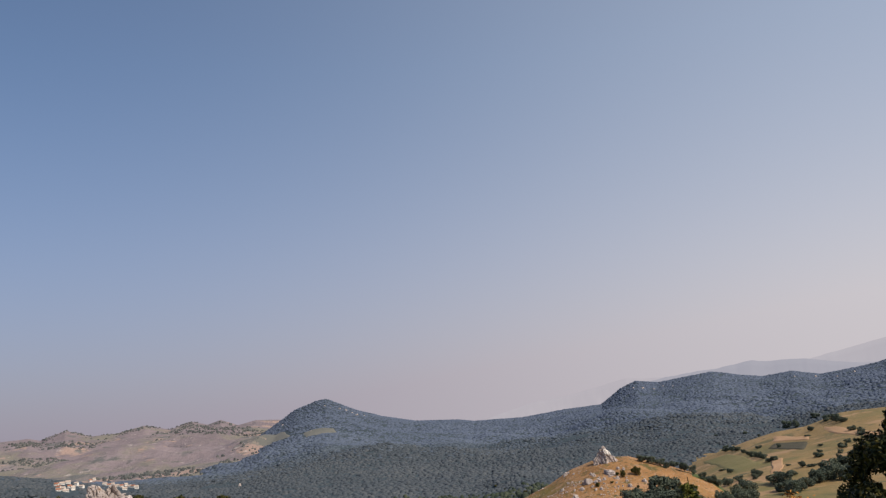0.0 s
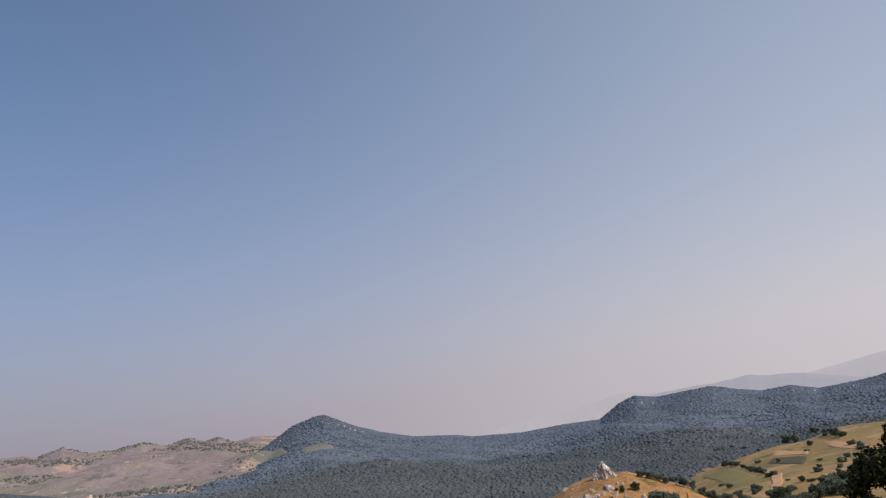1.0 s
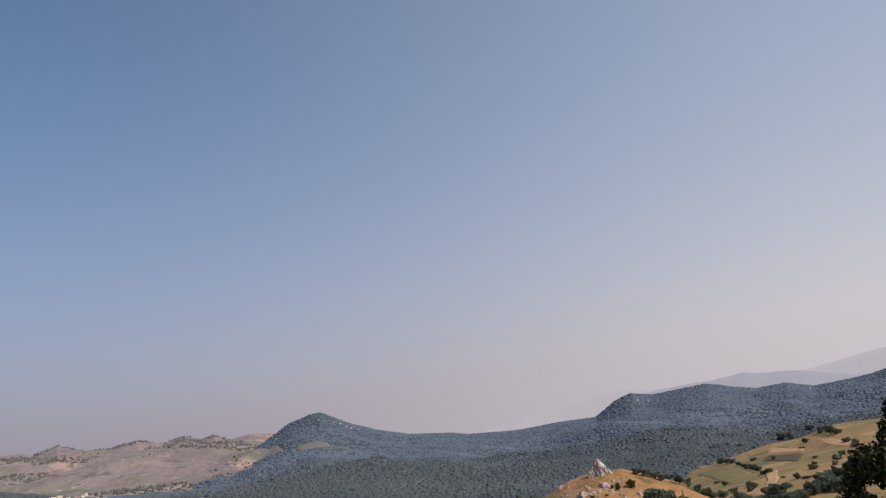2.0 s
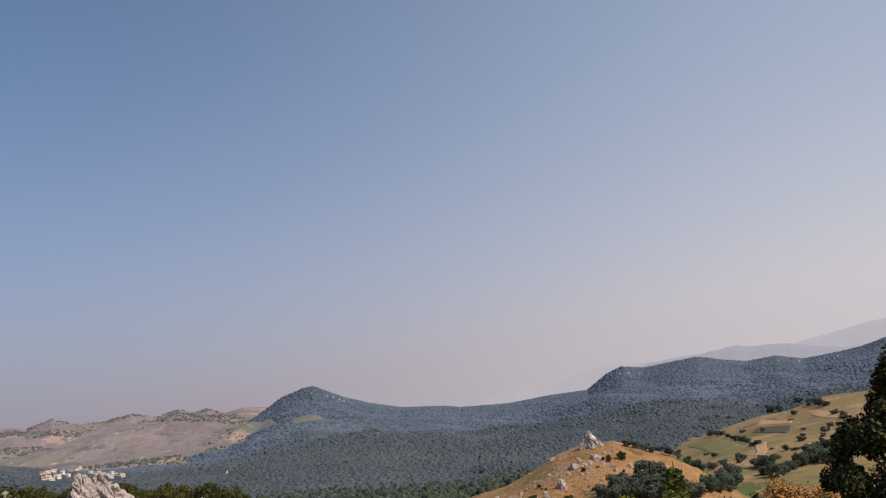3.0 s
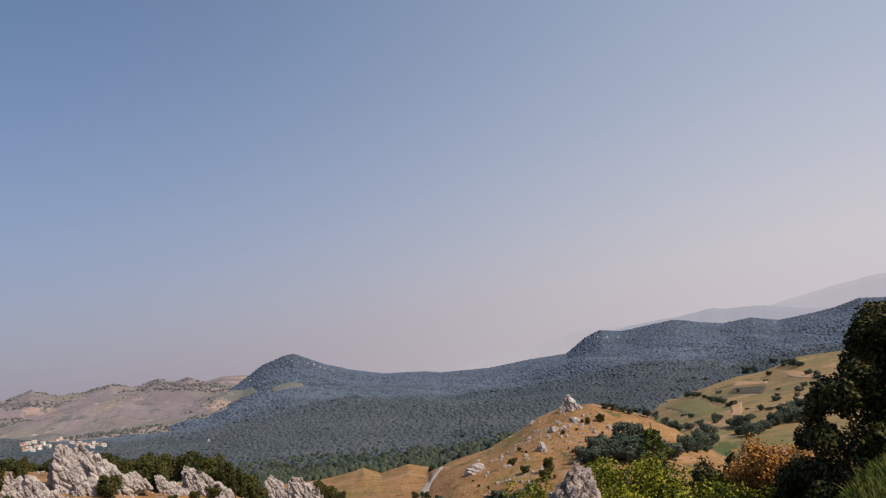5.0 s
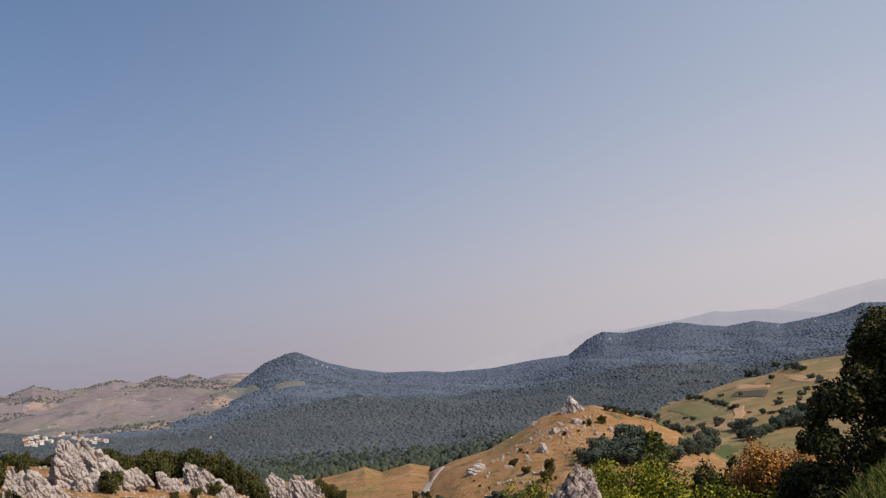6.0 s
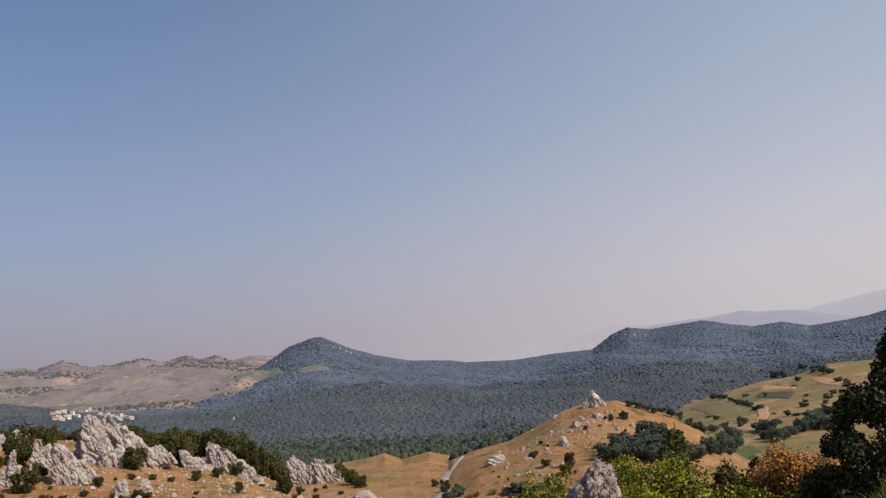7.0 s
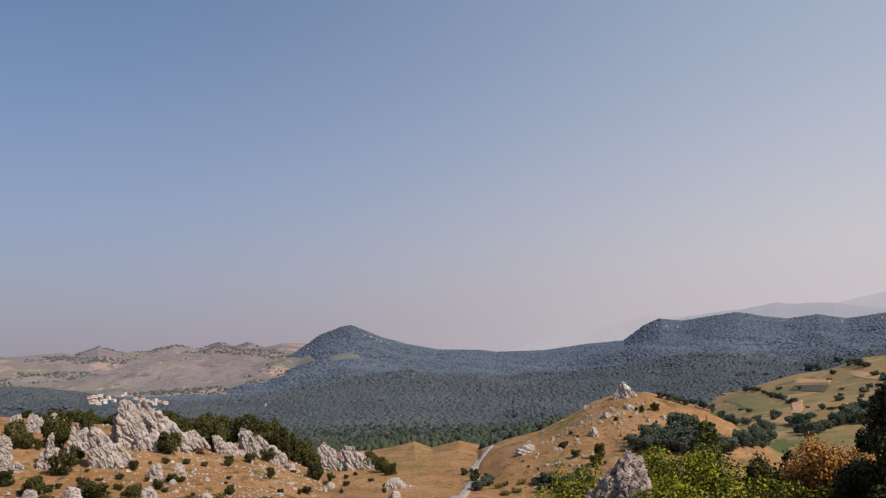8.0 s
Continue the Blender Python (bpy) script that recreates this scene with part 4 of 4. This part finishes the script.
plant_list(copse, [(b, d, rnd.uniform(0.75, 1.15), rnd.uniform(0.55, 0.85)) for b, d in BELT], 300)
BUSHES = [(15.06, -2.22), (15.60, -2.37), (16.14, -2.51), (16.50, -2.73), (16.97, -2.66), (17.58, -2.94), (18.11, -3.15), (18.64, -3.50), (19.09, -3.75), (19.51, -3.99), (20.14, -3.98), (20.73, -3.73),
          (23.99, -0.75), (24.49, -0.75), (26.28, -0.41), (26.76, -0.57), (25.64, -0.24), (28.01, -1.24), (27.54, -1.14), (22.96, -2.66)]
plant_list(copse, [(b, d, rnd.uniform(0.35, 0.7), rnd.uniform(0.3, 0.55)) for b, d in BUSHES], 260)
FIELD_BUSHES = [(20.2, -1.95), (20.6, -1.93), (20.9, -1.92), (21.25, -2.1), (21.55, -2.22), (21.8, -2.33), (22.1, -2.42), (22.35, -2.5), (22.67, -2.68), (21.77, -3.43), (21.75, -3.67), (23.1, -3.46), (22.0, -3.5), (25.3, -1.0), (26.2, -0.5),
                (26.7, -0.45), (27.1, -0.6), (24.5, -3.1), (27.2, -1.8), (26.9, -2.1), (25.5, -2.55), (23.9, -3.55), (28.0, -1.4)]
plant_list(copse, [(b, d, rnd.uniform(0.3, 0.6), rnd.uniform(0.2, 0.42)) for b, d in FIELD_BUSHES], 440)
plant_list(copse, [(rnd.uniform(19.5, 29.5), rnd.uniform(-3.4, -0.9), rnd.uniform(0.15, 0.42), rnd.uniform(0.12, 0.3)) for _ in range(26)], 440)
plant_list(shrubs, [(rnd.uniform(5.5, 18.5), rnd.uniform(-6.8, -2.9), rnd.uniform(0.12, 0.3), rnd.uniform(0.1, 0.26)) for _ in range(40)], 260)
plant_list(shrubs, [(rnd.uniform(-26, -3), rnd.uniform(-8.2, -5.2), rnd.uniform(0.2, 0.5), rnd.uniform(0.15, 0.38)) for _ in range(45)], 60)
# scrub by the road bend and at the foot of the hill
plant_list(copse, [(b, d, rnd.uniform(0.6, 1.1), rnd.uniform(0.4, 0.7)) for b, d in ((6.9, -7.6), (7.6, -7.4), (8.3, -7.7), (9.0, -7.3), (9.6, -7.0), (10.2, -7.5), (7.2, -8.1), (8.8, -8.2), (3.0, -7.9), (3.6, -7.6))], 200)

# the grove along the back of the rocky hill
TREETOPS = [(-30, -2.0), (-25.99, -1.96), (-24.40, -1.87), (-22.89, -1.69), (-21.36, -1.95), (-18.83, -2.03), (-16.56, -2.05), (-15.23, -2.41), (-13.21, -2.27), (-11.50, -2.60), (-9.76, -3.41), (-8.36, -4.30), (-7.3, -5.5)]
for k in range(120):
    b = rnd.uniform(-27.5, -7.6)
    r = rnd.uniform(222, 275)
    p = spot(b, r)
    top = EYE + r * math.tan(radians(float(np.interp(b, [q[0] for q in TREETOPS], [q[1] for q in TREETOPS])) - abs(rnd.gauss(0, 0.28)) + 0.12))
    h = min(max(top - p.z, 3.0), 13.0)
    plant(trees, rnd.randrange(5), p, h * rnd.uniform(0.65, 0.95), h, rnd.uniform(0, 6.28))
# trees beside the twin crags
plant_list(trees, [(-3.2, -6.6, 0.9, 1.0), (-2.7, -6.8, 0.8, 0.8), (-4.0, -6.3, 1.0, 1.2), (-11.4, -5.1, 1.4, 1.4), (-13.9, -4.6, 1.7, 1.9), (-14.5, -4.4, 1.5, 1.9)], 150)


# ================= village =================
def house_kind(wide, deep, tall, roof_mat, seed):
    root = new("house")
    w, d = wide / 2, deep / 2
    wall = np.array([(-w, -d, -1.5), (w, -d, -1.5), (w, d, -1.5), (-w, d, -1.5), (-w, -d, tall), (w, -d, tall), (w, d, tall), (-w, d, tall), (-w, 0, tall + d * 0.7), (w, 0, tall + d * 0.7)])
    bm = bmesh.new()
    vs = [bm.verts.new(v) for v in wall]
    for f in ((0, 1, 5, 4), (1, 2, 6, 9, 5), (2, 3, 7, 6), (3, 0, 4, 8, 7), (3, 2, 1, 0)):
        bm.faces.new([vs[k] for k in f])
    me = bpy.data.meshes.new("wall")
    bm.to_mesh(me), bm.free()
    me.materials.append(PLASTER)
    part("wall", me, root)
    bm = bmesh.new()
    e, ridge = 0.5, tall + d * 0.7
    for sgn in (-1, 1):
        drop = ridge - (d + e) * 0.7
        quad = [(-w - e, sgn * (d + e), drop), (w + e, sgn * (d + e), drop), (w + e, 0, ridge), (-w - e, 0, ridge)]
        lo = [bm.verts.new(v) for v in quad]
        hi = [bm.verts.new((v[0], v[1], v[2] + 0.3)) for v in quad]
        bm.faces.new(lo), bm.faces.new(hi)
        for k in range(4):
            bm.faces.new((lo[k], lo[(k + 1) % 4], hi[(k + 1) % 4], hi[k]))
    bmesh.ops.recalc_face_normals(bm, faces=bm.faces)
    me = bpy.data.meshes.new("roof")
    bm.to_mesh(me), bm.free()
    me.materials.append(roof_mat)
    part("roof", me, root, "red clay tile roof")
    bm = bmesh.new()
    bmesh.ops.create_cube(bm, size=1.0, matrix=Matrix.Translation((w * 0.4, d * 0.3, ridge + 0.3)) @ Matrix.Diagonal((0.7, 0.7, 1.8, 1)))
    me = bpy.data.meshes.new("chimney")
    bm.to_mesh(me), bm.free()
    me.materials.append(PLASTER)
    part("chimney", me, root)
    for k in range(3):
        bm = bmesh.new()
        bmesh.ops.create_cube(bm, size=1.0, matrix=Matrix.Translation((-w + wide * (k + 0.5) / 3, -d - 0.01, tall * 0.55)) @ Matrix.Diagonal((1.1, 0.12, 1.4, 1)))
        me = bpy.data.meshes.new("window")
        bm.to_mesh(me), bm.free()
        me.materials.append(WINDOW)
        part("window", me, root)
    return tagged(root, "white plastered village house with a tiled roof", "house", "village houses")


houses = [house_kind(10, 8, 5.0, TILE, 1), house_kind(9, 8, 6.0, PALE_TILE, 2), house_kind(12, 8, 4.2, PALE_TILE, 3)]
for k, (b, d) in enumerate(HOUSES):
    p = PLOTS[k]
    m = at(p, (0.48, 0.48, 0.48), facing(b) + rnd.uniform(-0.7, 0.7))
    src = houses[k % 3]
    if k < 3:
        src.matrix_basis = m
    else:
        copy_thing(src, m @ Matrix.Diagonal((*(1 / v for v in src.scale), 1)))


# ================= the near slope =================
def near_place(bearing, r, top):
    """Ground spot and the height that brings a plant's top to a height angle."""
    p = spot(bearing, r)
    return p, EYE + r * math.tan(radians(top)) - p.z


p, h = near_place(12.5, 27, -5.35)
ob = new("standing_rock", rocky("standing_rock", [
    (0.12, 0.1, h - 0.55, 0.5, 0.8, 0.55, 0.0), (0.3, 0.0, h - 0.9, 0.75, 0.9, 0.75, 0.0), (-0.05, -0.1, h - 0.95, 0.8, 0.9, 0.75, 0.1), (0.45, 0.0, h - 1.35, 0.75, 0.9, 0.85, 0.0), (-0.4, -0.1, h - 1.35, 0.8, 0.9, 0.85, 0.1),
    (-0.72, 0.0, h - 1.6, 0.75, 0.9, 0.8, 0.1), (-1.05, 0.0, h - 1.9, 0.8, 0.8, 0.75, 0.1), (0.1, -0.35, h - 1.5, 1.0, 0.7, 0.9, 0.0), (-0.2, 0.0, 0, 2.6, 1.3, h - 1.5, 0.0)], 6, 0.034, NEAR_ROCK, 0.16, 4.0, 0.35, -0.9))
ob.matrix_world = at(p, turn=facing(12.5))
tagged(ob, "rugged upright limestone rock with fissure shade painted on, beside green bushes", "rock")

# bearing, distance, height angle of the top, width, leaves, leaf size, kind
BUSH_ROWS = [(15.7, 28.5, -5.95, 2.6, 34000), (17.6, 28, -6.6, 2.6, 28000), (19.5, 27, -7.1, 2.6, 28000), (21.3, 26, -7.35, 2.4, 24000), (23.2, 24.5, -7.75, 2.3, 22000),
             (9.4, 33, -7.0, 1.9, 14000), (8.0, 32, -7.9, 1.9, 12000), (13.8, 31, -6.2, 1.8, 14000),
             (15.4, 24, -7.9, 2.2, 20000), (17.8, 23.5, -8.2, 2.2, 20000), (20.4, 23, -8.4, 2.2, 20000), (22.8, 21.5, -8.8, 2.0, 16000)]
for k, (b, r, top, w, n) in enumerate(BUSH_ROWS):
    p, h = near_place(b, r, top)
    ob = leafy("bush", 200 + k, n, 0.052, HEDGE, "dense bright yellow-green bush in full sun", "bush", "bushes on the near slope", clumps=40, stem=0.06, core=0.78, wide=w * 1.15, tall=h * 1.14)
    ob.matrix_basis = at(p, turn=rnd.uniform(0, 6), sink=0.05 * h)
p, h = near_place(21.8, 26.5, -5.2)
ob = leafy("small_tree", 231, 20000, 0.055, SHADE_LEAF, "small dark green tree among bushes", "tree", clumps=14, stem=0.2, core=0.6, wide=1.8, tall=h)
ob.matrix_basis = at(p, turn=0.4, sink=0.05)
p, h = near_place(24.75, 25.5, -3.0)
ob = leafy("rust_tree", 232, 34000, 0.045, RUST, "bushy tree with rust-brown autumn leaves", "tree", clumps=30, stem=0.1, core=0.45, wide=2.5, tall=h)
ob.matrix_basis = at(p, turn=1.0, sink=0.05)


# dark mass added beside the big tree, its shade in the leaf colour
p, h = near_place(26.5, 23.5, -5.9)
ob = leafy("small_tree", 233, 16000, 0.05, SHADE_LEAF, "dense dark green thicket by the big tree, shade put into its leaf colour", "tree", clumps=18, stem=0.06, core=0.4, wide=1.7, tall=h * 1.1)
ob.matrix_basis = at(p, turn=2.0, sink=0.08)


def dark_tree():
    rng = np.random.default_rng(41)
    root = new("oak_tree")
    p = spot(33.6, 21.5)
    tall = EYE + 21.5 * math.tan(radians(3.6)) - p.z
    blobs = [(0, 0, 0.5, 2.4, 2.4, 1.1), (0, 0, 1.8, 1.65, 1.65, 0.9), (0, 0, 2.8, 1.05, 1.05, 1.0), (0.1, 0, tall - 0.8, 0.5, 0.5, 0.7)]
    for k in range(95):
        h = rng.uniform(-0.3, tall - 0.4)
        w = float(np.interp(h, [-0.4, 0.9, 2.0, 2.4, 3.35, 3.8, tall], [2.8, 2.6, 2.05, 1.5, 0.95, 0.5, 0.15]))
        a, s = rng.uniform(0, 6.28), rng.uniform(0.25, 0.48)
        blobs.append((w * math.cos(a), w * math.sin(a), h, s, s, s))
    part("trunk", limb_mesh("trunk", [((0, 0, -0.3), (0.1, 0, tall * 0.8), 0.16, 0.04)] + [((0, 0, 0.5 + 0.06 * k), blobs[6 + 3 * k][:3], 0.06, 0.02) for k in range(10)], BARK), root)
    pts, out = crown_points(blobs, 90000, rng, 0.5)
    pts[:, 2] = np.maximum(pts[:, 2], -0.7)
    # the crown's unlit side is painted by its near-black leaf colour
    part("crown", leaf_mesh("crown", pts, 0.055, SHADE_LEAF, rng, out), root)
    root.matrix_basis = at(p, turn=0.5)
    return tagged(root, "large broadleaved tree on grass, its own shade put into dark leaves", "tree")


dark_tree()


def young_fir():
    rng = np.random.default_rng(43)
    root = new("fir_tree")
    p, tall = near_place(17.7, 37, -3.35)
    part("trunk", limb_mesh("trunk", [((0, 0, -0.3), (0, 0, tall), 0.13, 0.015)], BARK), root)
    pts, outs = [], []
    for k in range(52):
        h = tall * (0.12 + 0.86 * (k / 52))
        reach = min((tall - h) * 0.62, 0.95) + 0.12 + rng.uniform(-0.1, 0.12)
        for a in rng.uniform(0, 6.28, 5):
            n = 42
            t = rng.uniform(0.1, 1, n)
            d = np.array([math.cos(a), math.sin(a), 0])
            q = d[None] * (t * reach)[:, None]
            q[:, 2] = h - 0.28 * t * reach + rng.normal(0, 0.03, n)
            q[:, :2] += rng.normal(0, 0.09 * (1.2 - t)[:, None] * reach, (n, 2))
            pts.append(q), outs.append(np.tile(d * 0.4 + np.array([0, 0, 0.5]), (n, 1)))
    part("crown", leaf_mesh("crown", np.concatenate(pts), 0.06, FIR, rng, np.concatenate(outs)), root)
    root.matrix_basis = at(p)
    return tagged(root, "young olive green fir with drooping branches behind bushes", "tree")


young_fir()


def near_grass():
    rng = np.random.default_rng(51)
    n = 60000
    r = np.sqrt(rng.uniform(9.0 ** 2, 24.0 ** 2, n))
    b = rng.uniform(17, 38, n)
    x, y = r * np.sin(np.radians(b)), r * np.cos(np.radians(b))
    z, _ = ground_at(x, y)
    tuft = 0.5 + 0.9 * np.clip(fbm(x / 0.7, y / 0.7, 3, 71) + 0.4, 0, 1)
    h = rng.uniform(0.06, 0.2, n) * tuft
    a = rng.uniform(0, 6.28, n)
    lean = rng.normal(0, 0.5, (n, 2)) * h[:, None]
    w = 0.012
    base = np.stack([x, y, z - 0.02], -1)
    side = np.stack([np.cos(a) * w, np.sin(a) * w, np.zeros(n)], -1)
    tip = base + np.stack([lean[:, 0], lean[:, 1], h], -1)
    verts = np.stack([base - side, base + side, tip], 1).reshape(-1, 3)
    me = mesh_from("grass", verts, np.arange(3 * n).reshape(-1, 3), [BLADE], smooth_shade=False)
    return tagged(new("grass", me), "short sunlit green grass tufts on the near slope", "grass", kind="stuff")


near_grass()
